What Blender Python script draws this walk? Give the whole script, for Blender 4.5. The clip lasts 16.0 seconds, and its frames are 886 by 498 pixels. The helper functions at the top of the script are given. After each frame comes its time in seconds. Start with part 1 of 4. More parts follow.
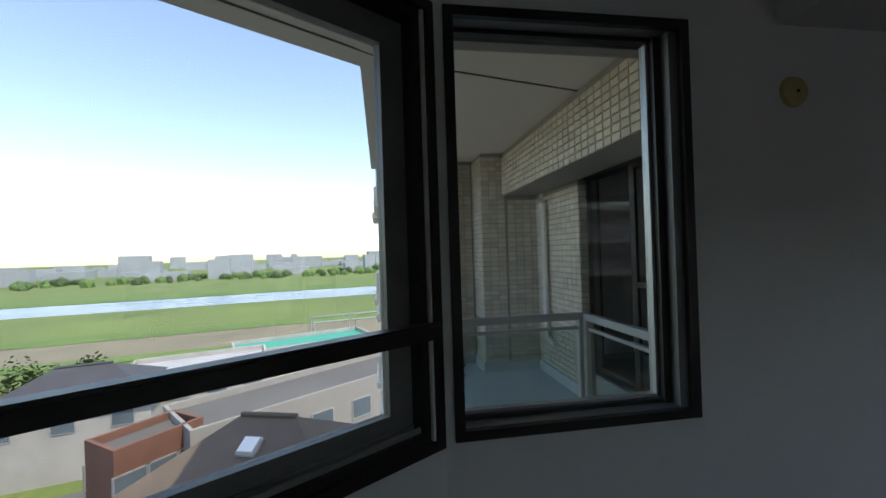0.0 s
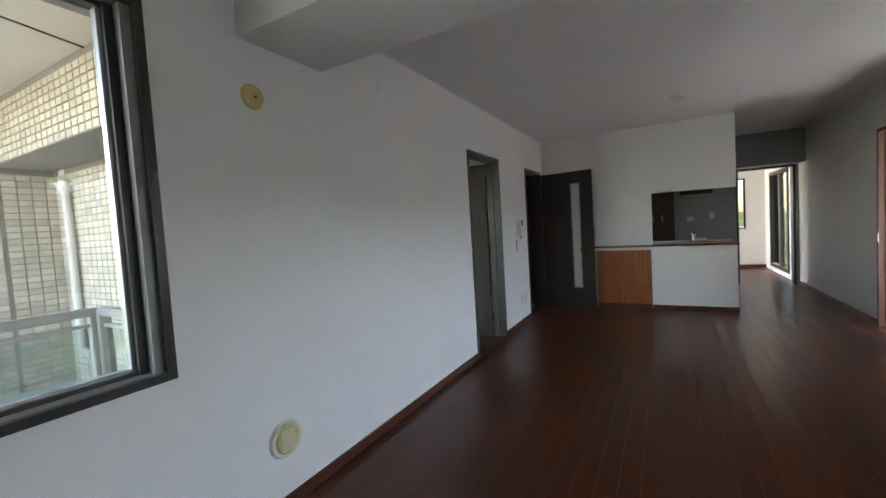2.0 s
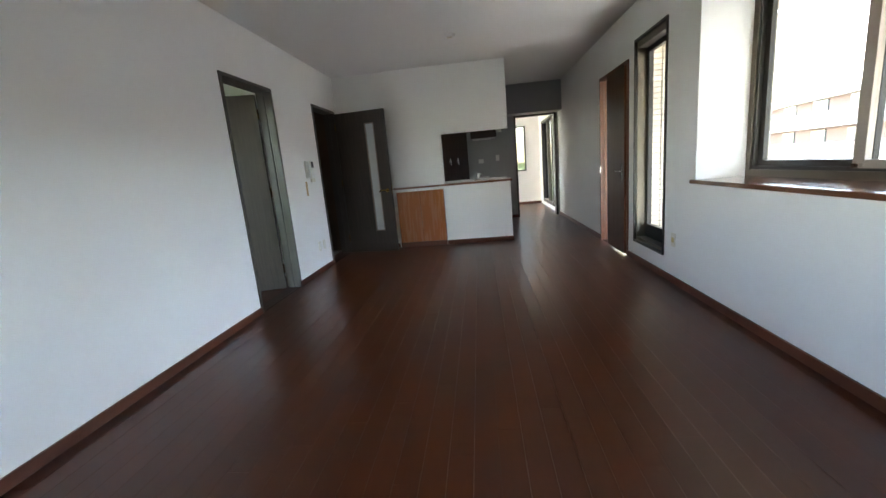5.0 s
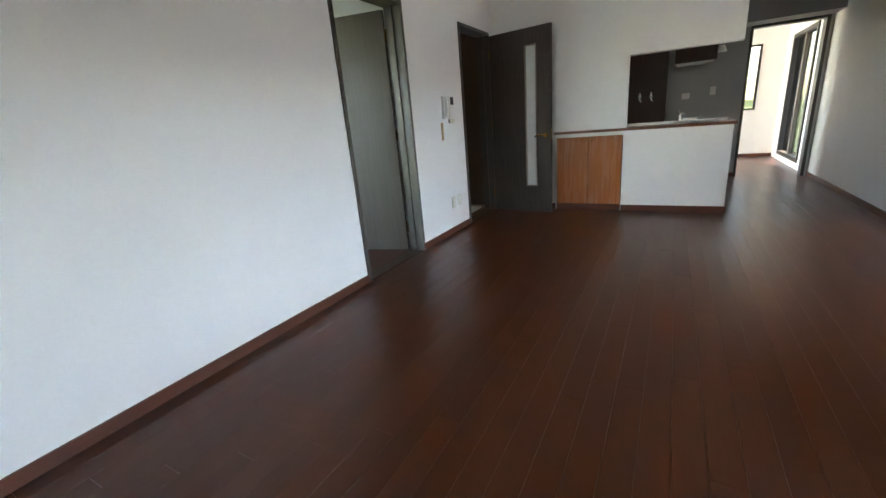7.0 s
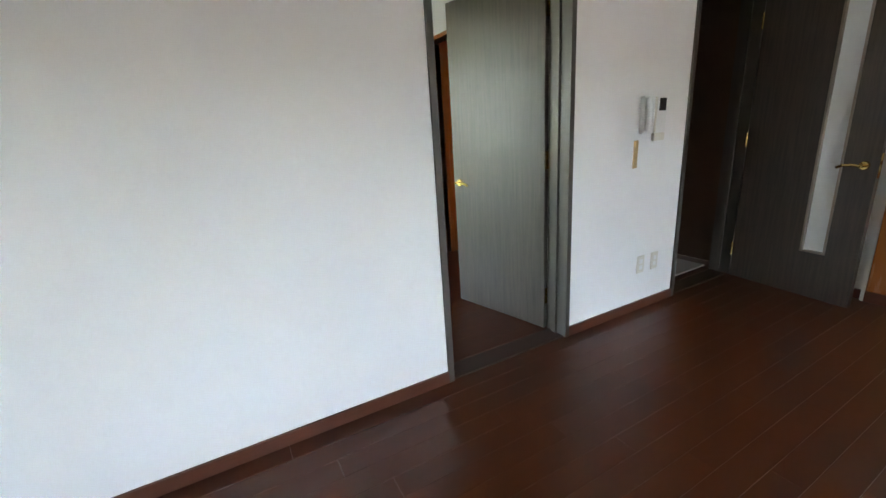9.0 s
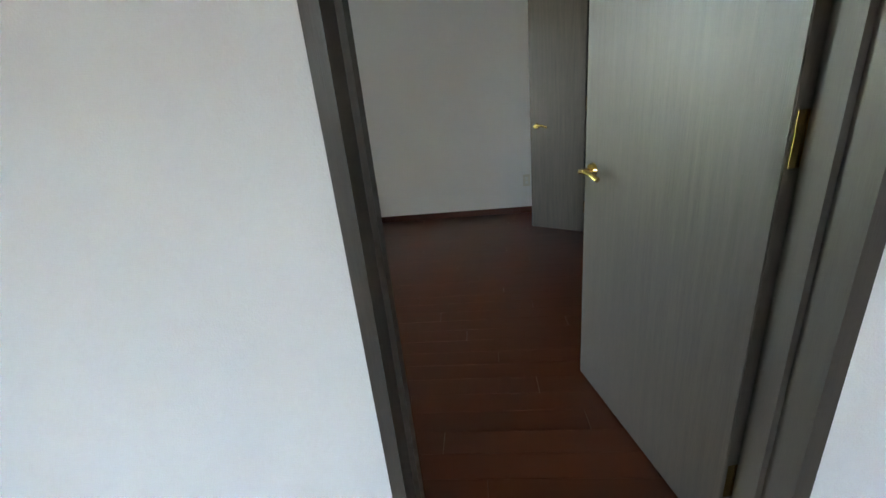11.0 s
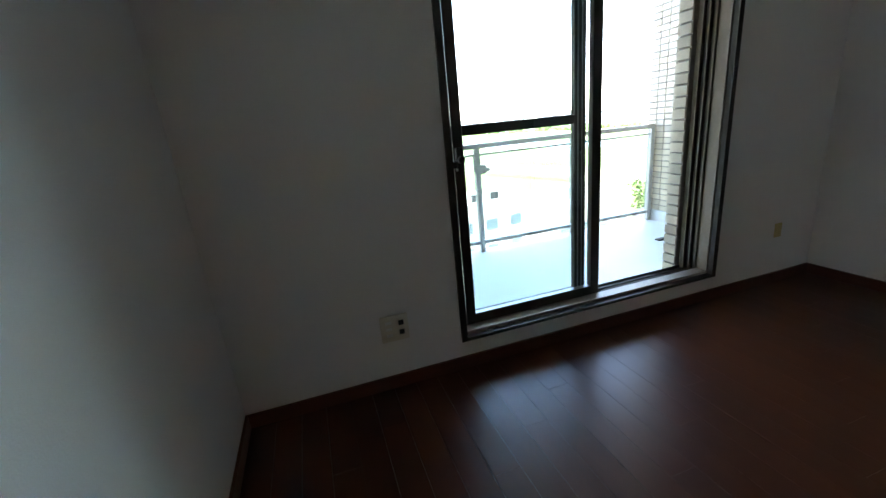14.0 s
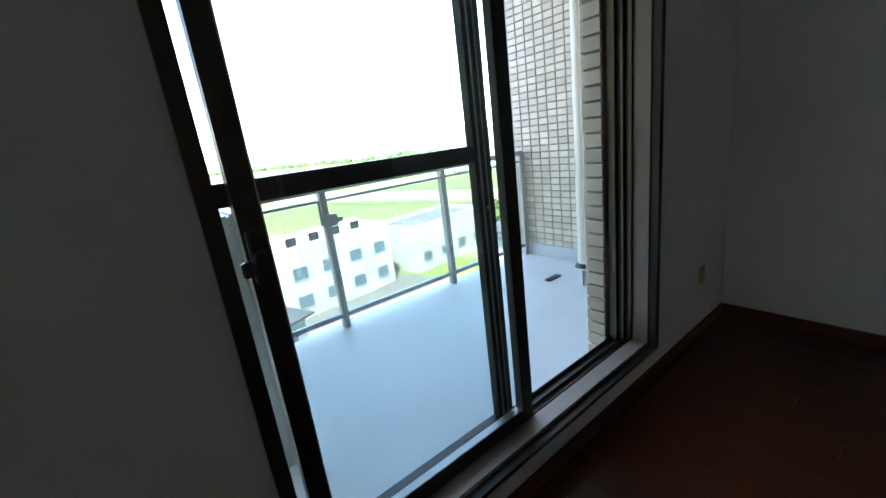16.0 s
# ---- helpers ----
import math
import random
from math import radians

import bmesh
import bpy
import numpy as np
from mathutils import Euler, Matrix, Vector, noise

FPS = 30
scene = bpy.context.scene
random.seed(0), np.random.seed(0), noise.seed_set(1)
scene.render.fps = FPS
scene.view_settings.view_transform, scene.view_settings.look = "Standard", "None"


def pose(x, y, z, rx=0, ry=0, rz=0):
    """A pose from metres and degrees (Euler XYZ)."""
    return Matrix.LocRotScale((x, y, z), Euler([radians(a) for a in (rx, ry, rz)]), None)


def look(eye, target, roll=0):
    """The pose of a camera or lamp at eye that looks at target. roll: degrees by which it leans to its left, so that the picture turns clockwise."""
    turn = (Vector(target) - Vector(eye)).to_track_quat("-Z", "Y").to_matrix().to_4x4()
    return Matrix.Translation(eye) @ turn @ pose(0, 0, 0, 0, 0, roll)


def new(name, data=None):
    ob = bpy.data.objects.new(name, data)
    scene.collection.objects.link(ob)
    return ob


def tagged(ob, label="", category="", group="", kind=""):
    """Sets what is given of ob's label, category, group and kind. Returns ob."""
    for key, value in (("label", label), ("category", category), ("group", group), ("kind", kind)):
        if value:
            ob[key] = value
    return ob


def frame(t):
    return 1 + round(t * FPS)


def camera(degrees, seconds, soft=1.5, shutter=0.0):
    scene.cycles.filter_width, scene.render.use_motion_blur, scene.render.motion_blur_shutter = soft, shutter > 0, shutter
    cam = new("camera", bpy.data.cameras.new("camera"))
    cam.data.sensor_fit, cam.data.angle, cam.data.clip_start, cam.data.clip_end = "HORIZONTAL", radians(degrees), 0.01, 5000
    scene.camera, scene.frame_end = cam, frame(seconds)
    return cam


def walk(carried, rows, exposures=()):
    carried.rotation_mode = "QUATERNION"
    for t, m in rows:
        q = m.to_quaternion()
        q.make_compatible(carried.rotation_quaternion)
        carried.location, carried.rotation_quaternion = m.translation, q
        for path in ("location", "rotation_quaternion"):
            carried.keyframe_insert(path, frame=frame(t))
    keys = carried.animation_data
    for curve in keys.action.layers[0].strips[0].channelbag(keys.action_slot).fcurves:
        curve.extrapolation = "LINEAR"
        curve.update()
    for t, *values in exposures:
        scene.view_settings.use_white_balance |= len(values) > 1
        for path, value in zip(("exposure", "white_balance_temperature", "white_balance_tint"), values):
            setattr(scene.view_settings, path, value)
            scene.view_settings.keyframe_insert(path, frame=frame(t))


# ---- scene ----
cam = camera(95.3, 16.0)
PATH = [
    (0, (1.265, 0.812, 1.402), (-0.711, 1.12, 1.416), -1.8),
    (0.3, (1.312, 0.885, 1.408), (-0.537, 1.64, 1.384), -0.9),
    (0.5, (1.379, 0.934, 1.411), (-0.361, 1.917, 1.355), 0.3),
    (1, (1.505, 0.982, 1.387), (-0.029, 2.262, 1.298), -0.1),
    (1.5, (1.563, 1.044, 1.325), (0.296, 2.587, 1.235), -1.9),
    (2, (1.631, 1.083, 1.305), (0.668, 2.833, 1.197), -3.5),
    (2.5, (1.653, 1.104, 1.295), (0.992, 2.986, 1.144), -3.5),
    (3, (1.693, 1.098, 1.28), (1.437, 3.073, 1.099), -3.5),
    (3.5, (1.802, 1.05, 1.272), (1.735, 3.038, 1.068), -3.4),
    (6, (2.016, 1.874, 1.063), (1.512, 3.732, 0.519), -6.3),
    (6.5, (1.968, 2.152, 1.068), (1.193, 3.894, 0.462), -4.4),
    (7, (1.93, 2.448, 1.093), (0.973, 4.102, 0.502), -5.0),
    (7.5, (1.959, 2.754, 1.151), (0.72, 4.259, 0.701), -2.1),
    (8, (1.88, 3.076, 1.208), (0.52, 4.471, 0.757), -1.0),
    (8.5, (1.698, 3.389, 1.181), (0.246, 4.685, 0.719), -3.9),
    (9, (1.577, 3.79, 1.203), (-0.117, 4.705, 0.659), -3.7),
    (9.5, (1.393, 4.076, 1.161), (-0.387, 4.832, 0.649), -3.0),
    (10, (1.216, 4.39, 1.174), (-0.638, 4.905, 0.63), -4.0),
    (10.2, (1.082, 4.499, 1.183), (-0.794, 4.863, 0.593), -4.7),
    (12.3, (-0.052, 5.106, 1.091), (-1.793, 4.312, 0.512), -5.8),
    (12.5, (-0.176, 5.054, 1.104), (-1.902, 4.199, 0.565), -6.3),
    (13, (-0.288, 5.014, 1.091), (-1.716, 3.726, 0.54), -6.6),
    (13.5, (-0.427, 4.829, 1.104), (-1.183, 3.06, 0.56), -5.7),
    (14, (-0.544, 4.649, 1.105), (-1.109, 2.821, 0.525), -5.6),
    (14.5, (-0.633, 4.411, 1.099), (-1.144, 2.562, 0.534), -7.3),
    (15, (-0.779, 4.184, 1.122), (-1.118, 2.278, 0.618), -5.3),
    (15.5, (-0.87, 3.961, 1.116), (-1.429, 2.116, 0.584), -6.9),
    (16, (-0.998, 3.783, 1.132), (-2.163, 2.246, 0.604), -7.2),
]
walk(cam, [(r[0], look(*r[1:])) for r in PATH],
     exposures=[(0, 1.85, 7000, 14), (0.5, 2.6, 7200, 15), (1.0, 3.15, 7600, 17), (1.5, 3.9, 7500, 17), (2.0, 4.45, 7600, 18), (2.5, 4.75, 7700, 17), (3.5, 4.82, 7600, 16),
                (6.0, 5.08, 7700, 15), (9.0, 5.4, 8100, 16), (10.2, 5.25, 8100, 16), (12.3, 5.4, 7300, 11), (13.0, 5.15, 7100, 11), (13.5, 4.8, 7100, 11), (14.5, 4.4, 7000, 12), (16.0, 3.75, 6800, 12)])

# ---- world and sun ----
SUN_EL, SUN_AZ = radians(58), radians(40)
world = bpy.data.worlds.new("sky")
scene.world = world
world.use_nodes = True
sky = world.node_tree.nodes.new("ShaderNodeTexSky")
sky.sky_type, sky.sun_disc = 'NISHITA', False
sky.sun_elevation, sky.sun_rotation = SUN_EL, SUN_AZ
sky.air_density, sky.dust_density, sky.ozone_density = 1.0, 0.9, 1.0
backg = world.node_tree.nodes["Background"]
backg.inputs[1].default_value = 0.15
world.node_tree.links.new(sky.outputs[0], backg.inputs[0])
sun = new("sun", bpy.data.lights.new("sun", 'SUN'))
sun.data.energy, sun.data.angle, sun.data.color = 1.9, radians(0.6), (1.0, 0.95, 0.87)
sun_dir = Vector((math.sin(SUN_AZ) * math.cos(SUN_EL), math.cos(SUN_AZ) * math.cos(SUN_EL), math.sin(SUN_EL)))
sun.matrix_world = look(sun_dir * 60, (0, 0, 0))


# ---- materials ----
def mat(name, colour, rough=0.5, metal=0.0, var=0.08, scale=4.0, grain=60.0, bump=0.1, stretch=(1, 1, 1), spec=0.5,
        island=0.0, rand=0.0, coat=0.0, transmission=0.0, detail=6.0, rvar=0.1, world_space=False):
    """A surface with broad stains, fine grain, bump and uneven gloss, in object-space metres."""
    m = bpy.data.materials.new(name)
    m.use_nodes = True
    nt = m.node_tree
    b = nt.nodes["Principled BSDF"]
    N, L = nt.nodes.new, nt.links.new
    tc, mp = N("ShaderNodeTexCoord"), N("ShaderNodeMapping")
    mp.inputs["Scale"].default_value = stretch
    L(N("ShaderNodeNewGeometry").outputs["Position"] if world_space else tc.outputs["Object"], mp.inputs[0])
    n1, n2 = N("ShaderNodeTexNoise"), N("ShaderNodeTexNoise")
    n1.inputs["Scale"].default_value, n2.inputs["Scale"].default_value = scale, grain
    n1.inputs["Detail"].default_value = detail
    L(mp.outputs[0], n1.inputs["Vector"]), L(mp.outputs[0], n2.inputs["Vector"])
    mix = N("ShaderNodeMath")
    mix.operation = 'MULTIPLY_ADD'
    L(n1.outputs["Fac"], mix.inputs[0])
    mix.inputs[1].default_value = 0.65
    half = N("ShaderNodeMath")
    half.operation = 'MULTIPLY'
    half.inputs[1].default_value = 0.35
    L(n2.outputs["Fac"], half.inputs[0]), L(half.outputs[0], mix.inputs[2])
    fac = mix.outputs[0]
    if island or rand:
        src = N("ShaderNodeNewGeometry").outputs["Random Per Island"] if island else N("ShaderNodeObjectInfo").outputs["Random"]
        add = N("ShaderNodeMath")
        add.operation = 'MULTIPLY_ADD'
        L(src, add.inputs[0])
        add.inputs[1].default_value = island or rand
        sub = N("ShaderNodeMath")
        sub.operation = 'SUBTRACT'
        L(fac, sub.inputs[0])
        sub.inputs[1].default_value = (island or rand) / 2
        L(sub.outputs[0], add.inputs[2])
        fac = add.outputs[0]
    ramp = N("ShaderNodeValToRGB")
    ramp.color_ramp.elements[0].position, ramp.color_ramp.elements[1].position = 0.25, 0.75
    ramp.color_ramp.elements[0].color = (*[max(0, c * (1 - var)) for c in colour], 1)
    ramp.color_ramp.elements[1].color = (*[min(1, c * (1 + var)) for c in colour], 1)
    L(fac, ramp.inputs[0]), L(ramp.outputs[0], b.inputs["Base Color"])
    rr = N("ShaderNodeMapRange")
    rr.inputs[3].default_value, rr.inputs[4].default_value = max(0.02, rough - rvar), min(1, rough + rvar)
    L(n1.outputs["Fac"], rr.inputs[0]), L(rr.outputs[0], b.inputs["Roughness"])
    b.inputs["Metallic"].default_value = metal
    b.inputs["Specular IOR Level"].default_value = spec
    b.inputs["Coat Weight"].default_value = coat
    b.inputs["Coat Roughness"].default_value = 0.12
    if bump:
        bp = N("ShaderNodeBump")
        bp.inputs["Strength"].default_value, bp.inputs["Distance"].default_value = bump, 0.004
        L(n2.outputs["Fac"], bp.inputs["Height"]), L(bp.outputs[0], b.inputs["Normal"])
    return m


def glass_mat(name, tint=(0.96, 0.98, 0.97), frost=0.0):
    """Thin glazing: clear (or frosted) transmission with a Fresnel share of mirror."""
    m = bpy.data.materials.new(name)
    m.use_nodes = True
    nt = m.node_tree
    nt.nodes.clear()
    N, L = nt.nodes.new, nt.links.new
    out, mixs, gl, lw = N("ShaderNodeOutputMaterial"), N("ShaderNodeMixShader"), N("ShaderNodeBsdfGlossy"), N("ShaderNodeLayerWeight")
    pw, sc_ = N("ShaderNodeMath"), N("ShaderNodeMath")
    pw.operation, sc_.operation = 'POWER', 'MULTIPLY_ADD'
    pw.inputs[1].default_value, sc_.inputs[1].default_value, sc_.inputs[2].default_value = 5.0, 0.8, 0.035
    tr = N("ShaderNodeBsdfTranslucent") if frost else N("ShaderNodeBsdfTransparent")
    tr.inputs[0].default_value = (*tint, 1)
    gl.inputs["Roughness"].default_value = 0.3 if frost else 0.02
    L(lw.outputs["Facing"], pw.inputs[0]), L(pw.outputs[0], sc_.inputs[0])
    L(sc_.outputs[0], mixs.inputs[0]), L(tr.outputs[0], mixs.inputs[1]), L(gl.outputs[0], mixs.inputs[2]), L(mixs.outputs[0], out.inputs[0])
    return m


WALL = mat("wall_paper", (0.86, 0.85, 0.83), 0.75, var=0.035, scale=1.3, grain=240, bump=0.22)
CEIL = mat("ceiling_paper", (0.80, 0.79, 0.77), 0.85, var=0.03, scale=0.9, grain=200, bump=0.2)
PLANK = mat("stained_floorboard", (0.070, 0.0165, 0.0050), 0.29, var=0.16, scale=1.6, grain=14, bump=0.0, stretch=(6, 1, 1), rand=0.28, spec=0.35, rvar=0.008, world_space=True)
PLANKI = mat("stained_floorboard_rest", (0.070, 0.0165, 0.0050), 0.29, var=0.16, scale=1.6, grain=14, bump=0.0, stretch=(6, 1, 1), island=0.28, spec=0.35, rvar=0.008, world_space=True)
SUBFLOOR = mat("dark_joint", (0.035, 0.011, 0.005), 0.6)
BASE = mat("red_brown_skirting", (0.11, 0.034, 0.018), 0.35, var=0.25, scale=3, grain=40, stretch=(1, 1, 8))
GREYWOOD = mat("grey_brown_wood_grain", (0.070, 0.057, 0.045), 0.42, var=0.42, scale=7, grain=60, stretch=(9, 9, 0.4), bump=0.12)
CASING = mat("grey_brown_casing", (0.075, 0.065, 0.054), 0.4, var=0.2, scale=6, grain=60, stretch=(9, 9, 0.5))
REDWOOD = mat("red_brown_door_wood", (0.14, 0.045, 0.02), 0.38, var=0.35, scale=4, grain=50, stretch=(8, 8, 0.5))
DARKWOOD = mat("dark_walnut_door", (0.04, 0.017, 0.01), 0.33, var=0.4, scale=4, grain=50, stretch=(8, 8, 0.5))
ORANGE = mat("orange_laminate_wood", (0.37, 0.115, 0.03), 0.27, var=0.04, scale=4, grain=45, stretch=(8, 8, 0.6), coat=0.15)
BLACKALU = mat("dark_bronze_aluminium", (0.045, 0.04, 0.035), 0.38, metal=0.4, var=0.2, scale=6, bump=0.03)
BRONZE = mat("bronze_aluminium", (0.16, 0.135, 0.105), 0.35, metal=0.6, var=0.15, scale=5, bump=0.03)
WEATHERED = mat("weathered_aluminium", (0.24, 0.235, 0.22), 0.45, metal=0.2, var=0.15, scale=6)
# dark brown stands in for the unlit corridor: its shade is put into the colour
CORRIDOR = mat("shade_brown_corridor_wall", (0.09, 0.055, 0.035), 0.6, var=0.2, scale=3)
PINKALU = mat("pale_bronze_frame", (0.36, 0.30, 0.25), 0.45, metal=0.2, var=0.12, scale=5)
GREYALU = mat("grey_aluminium", (0.42, 0.43, 0.42), 0.38, metal=0.5, var=0.12, scale=5)
CHROME = mat("chrome", (0.75, 0.75, 0.75), 0.15, metal=1.0, var=0.05)
BRASS = mat("brass", (0.72, 0.50, 0.18), 0.2, metal=1.0, var=0.12, scale=20)
TILE = mat("cream_wall_tile", (0.66, 0.58, 0.46), 0.42, var=0.16, scale=7, grain=120, bump=0.1, island=0.5)
TILEO = mat("cream_wall_tile_single", (0.66, 0.58, 0.46), 0.42, var=0.16, scale=7, grain=120, bump=0.1, rand=0.5)
GROUT = mat("grey_grout", (0.34, 0.31, 0.27), 0.9, var=0.15)
PAINT = mat("cream_exterior_paint", (0.74, 0.68, 0.57), 0.8, var=0.07, scale=1.5, grain=90, bump=0.3)
CONC = mat("concrete", (0.27, 0.26, 0.24), 0.85, var=0.15, scale=2, grain=60, bump=0.3)
DECK = mat("blue_grey_balcony_sheet", (0.57, 0.60, 0.62), 0.5, var=0.08, scale=2.5, grain=150, bump=0.2)
PIPE = mat("cream_plastic_pipe", (0.70, 0.66, 0.58), 0.4, var=0.06)
PLASTIC = mat("ivory_plastic", (0.74, 0.70, 0.60), 0.4, var=0.05)
WHITEP = mat("white_plastic", (0.80, 0.80, 0.77), 0.35, var=0.04)
YELLOW = mat("yellowed_plastic", (0.62, 0.49, 0.20), 0.45, var=0.1, scale=12)
DARKP = mat("black_plastic", (0.015, 0.015, 0.017), 0.35, var=0.1)
TAG = mat("tan_paper_tag", (0.55, 0.36, 0.17), 0.7, var=0.15, scale=30)
WOODTOP = mat("brown_counter_board", (0.17, 0.062, 0.03), 0.28, var=0.25, scale=3, grain=45, stretch=(1, 8, 8))
SILLWOOD = mat("polished_brown_sill", (0.13, 0.055, 0.032), 0.12, var=0.25, scale=3, grain=40, stretch=(8, 1, 8), spec=0.8)
STEEL = mat("stainless_steel", (0.6, 0.6, 0.6), 0.28, metal=1.0, var=0.08)
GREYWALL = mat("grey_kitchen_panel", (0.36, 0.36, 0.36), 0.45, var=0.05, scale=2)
GLASS = glass_mat("window_glass")
# dark tint is added only to cut daylight through the far-room windows
TINTGLASS = glass_mat("daylight_cutting_glass", (0.30, 0.315, 0.31))
BAYGLASS = glass_mat("bay_window_glass", (0.92, 0.95, 0.94))
# grey tint covers an insect screen and also trims the incoming daylight
SCREENGLASS = glass_mat("screened_window_glass", (0.80, 0.815, 0.81))
BEDGLASS = glass_mat("dusty_window_glass", (0.95, 0.985, 0.985))
FROST = mat("frosted_glass", (0.78, 0.81, 0.80), 0.35, var=0.04)
BALGLASS = glass_mat("balcony_glass", (0.80, 0.86, 0.84))
GRASS = mat("field_grass", (0.12, 0.165, 0.04), 0.95, var=0.4, scale=0.035, grain=1.2, bump=0.5)
GRASS2 = mat("tall_reeds", (0.10, 0.165, 0.035), 0.95, var=0.4, scale=0.06, grain=0.8, bump=0.6)
TRACK = mat("dirt_track", (0.18, 0.16, 0.105), 0.95, var=0.3, scale=0.08, grain=2)
WATER = mat("river_water", (0.14, 0.18, 0.22), 0.25, var=0.1, scale=0.05, grain=0.6, bump=0.2)
ASPHALT = mat("asphalt_lot", (0.11, 0.107, 0.10), 0.9, var=0.3, scale=0.2, grain=4)
ROOF = mat("brown_slate_roof", (0.125, 0.095, 0.07), 0.8, var=0.25, scale=1.2, grain=18, bump=0.4)
ROOFD = mat("dark_tile_roof", (0.055, 0.055, 0.06), 0.6, var=0.3, scale=1.0, grain=16, bump=0.5)
ROOFW = mat("pale_metal_roof", (0.38, 0.38, 0.375), 0.5, var=0.2, scale=0.6, grain=10)
STUCCO = mat("stained_stucco", (0.36, 0.35, 0.325), 0.9, var=0.25, scale=0.6, grain=12)
RUST = mat("rust_red_wall", (0.16, 0.075, 0.05), 0.8, var=0.3, scale=0.8, grain=9)
TEAL = mat("green_net", (0.05, 0.30, 0.22), 0.8, var=0.15)
LEAF = mat("foliage", (0.055, 0.10, 0.022), 0.7, var=0.5, scale=1.5, grain=8, island=0.6)
BARK = mat("bark", (0.10, 0.075, 0.05), 0.9, var=0.3)
PINKWALL = mat("pale_pink_facade", (0.42, 0.33, 0.29), 0.8, var=0.08, scale=0.8)
BRICKR = mat("red_brown_facade", (0.24, 0.16, 0.13), 0.8, var=0.15, scale=1.5)
WINDARK = mat("far_window_glass", (0.10, 0.13, 0.15), 0.12, var=0.3, scale=0.4)
# blue-grey base: distance haze is put into the far buildings' colour
FARB = mat("haze_grey_facade", (0.30, 0.325, 0.35), 0.9, var=0.25, scale=0.05, grain=0.4)


# ---- mesh helpers ----
def add_box(bm, x0, x1, y0, y1, z0, z1, m=None):
    vs = [bm.verts.new(m @ Vector(c) if m else c) for c in
          ((x0, y0, z0), (x1, y0, z0), (x1, y1, z0), (x0, y1, z0), (x0, y0, z1), (x1, y0, z1), (x1, y1, z1), (x0, y1, z1))]
    for f in ((3, 2, 1, 0), (4, 5, 6, 7), (0, 1, 5, 4), (1, 2, 6, 5), (2, 3, 7, 6), (3, 0, 4, 7)):
        bm.faces.new([vs[i] for i in f])


def add_cyl(bm, a, b, r0, r1=None, seg=16):
    a, b = Vector(a), Vector(b)
    m = Matrix.Translation((a + b) / 2) @ (b - a).to_track_quat("Z", "Y").to_matrix().to_4x4()
    bmesh.ops.create_cone(bm, cap_ends=True, segments=seg, radius1=r0, radius2=r0 if r1 is None else r1, depth=(b - a).length, matrix=m)


def tube(bm, pts, r, seg=10):
    for a, b in zip(pts, pts[1:]):
        add_cyl(bm, a, b, r, seg=seg)
    for p in pts[1:-1]:
        bmesh.ops.create_uvsphere(bm, u_segments=seg, v_segments=6, radius=r, matrix=Matrix.Translation(p))


def mesh_ob(name, bm, material, parent=None, label="", category="", kind="", bevel=0.0, at=None):
    if bevel:
        bmesh.ops.bevel(bm, geom=bm.edges[:], offset=bevel, segments=2, affect='EDGES', clamp_overlap=True)
    me = bpy.data.meshes.new(name)
    bm.to_mesh(me)
    bm.free()
    me.materials.append(material)
    ob = new(name, me)
    if parent:
        ob.parent = parent
    if at:
        ob.matrix_basis = at
    return tagged(ob, label, category, "", kind)


def part(name, bm, material, parent, label="", bevel=0.0):
    return mesh_ob(name, bm, material, parent, label, bevel=bevel)


def box(name, x0, x1, y0, y1, z0, z1, material, parent=None, label="", bevel=0.0, kind="", category="", at=None):
    bm = bmesh.new()
    add_box(bm, min(x0, x1), max(x0, x1), min(y0, y1), max(y0, y1), min(z0, z1), max(z0, z1))
    return mesh_ob(name, bm, material, parent, label, category, kind, bevel, at)


def boxes(name, lst, material, parent=None, label="", kind="", at=None):
    bm = bmesh.new()
    for b in lst:
        add_box(bm, *b)
    return mesh_ob(name, bm, material, parent, label, "", kind, at=at)


def thing(name, label, category, at=Matrix(), group="", kind=""):
    ob = new(name)
    ob.empty_display_size = 0.1
    ob.matrix_basis = at
    return tagged(ob, label, category, group, kind)


def wall_with(name, axis, c0, c1, a0, a1, z0, z1, holes, material=WALL, at=None, kind="structure"):
    """A thick wall on x (axis 'x') or y from c0 to c1, running a0..a1, with holes (a, b, zlo, zhi) cut through."""
    cuts = sorted({a0, a1, *[h[0] for h in holes], *[h[1] for h in holes]})
    bm = bmesh.new()
    for s, e in zip(cuts, cuts[1:]):
        spans = sorted((h[2], h[3]) for h in holes if h[0] <= s and h[1] >= e)
        z = z0
        for lo, hi in spans + [(z1, z1)]:
            if lo > z:
                add_box(bm, *((c0, c1, s, e) if axis == 'x' else (s, e, c0, c1)), z, lo)
            z = max(z, hi)
    bmesh.ops.remove_doubles(bm, verts=bm.verts, dist=1e-5)
    return mesh_ob(name, bm, material, kind=kind, at=at)


def ring(x0, x1, z0, z1, w, y0, y1, wb=None, wt=None):
    """Four bars of a frame in the xz plane."""
    wb, wt = wb or w, wt or w
    return [(x0, x0 + w, y0, y1, z0, z1), (x1 - w, x1, y0, y1, z0, z1), (x0 + w, x1 - w, y0, y1, z0, z0 + wb), (x0 + w, x1 - w, y0, y1, z1 - wt, z1)]


# ---- plan ----
H = 2.50
XR, YE = 3.57, 7.285
YW, YWO = 3.06, 2.80
XF = -3.44
YN = 5.73
ZB = -0.12
SL_A = math.degrees(math.atan2(-0.83, 0.55))
SLANT = pose(0.0, 1.0, 0, 0, 0, SL_A)

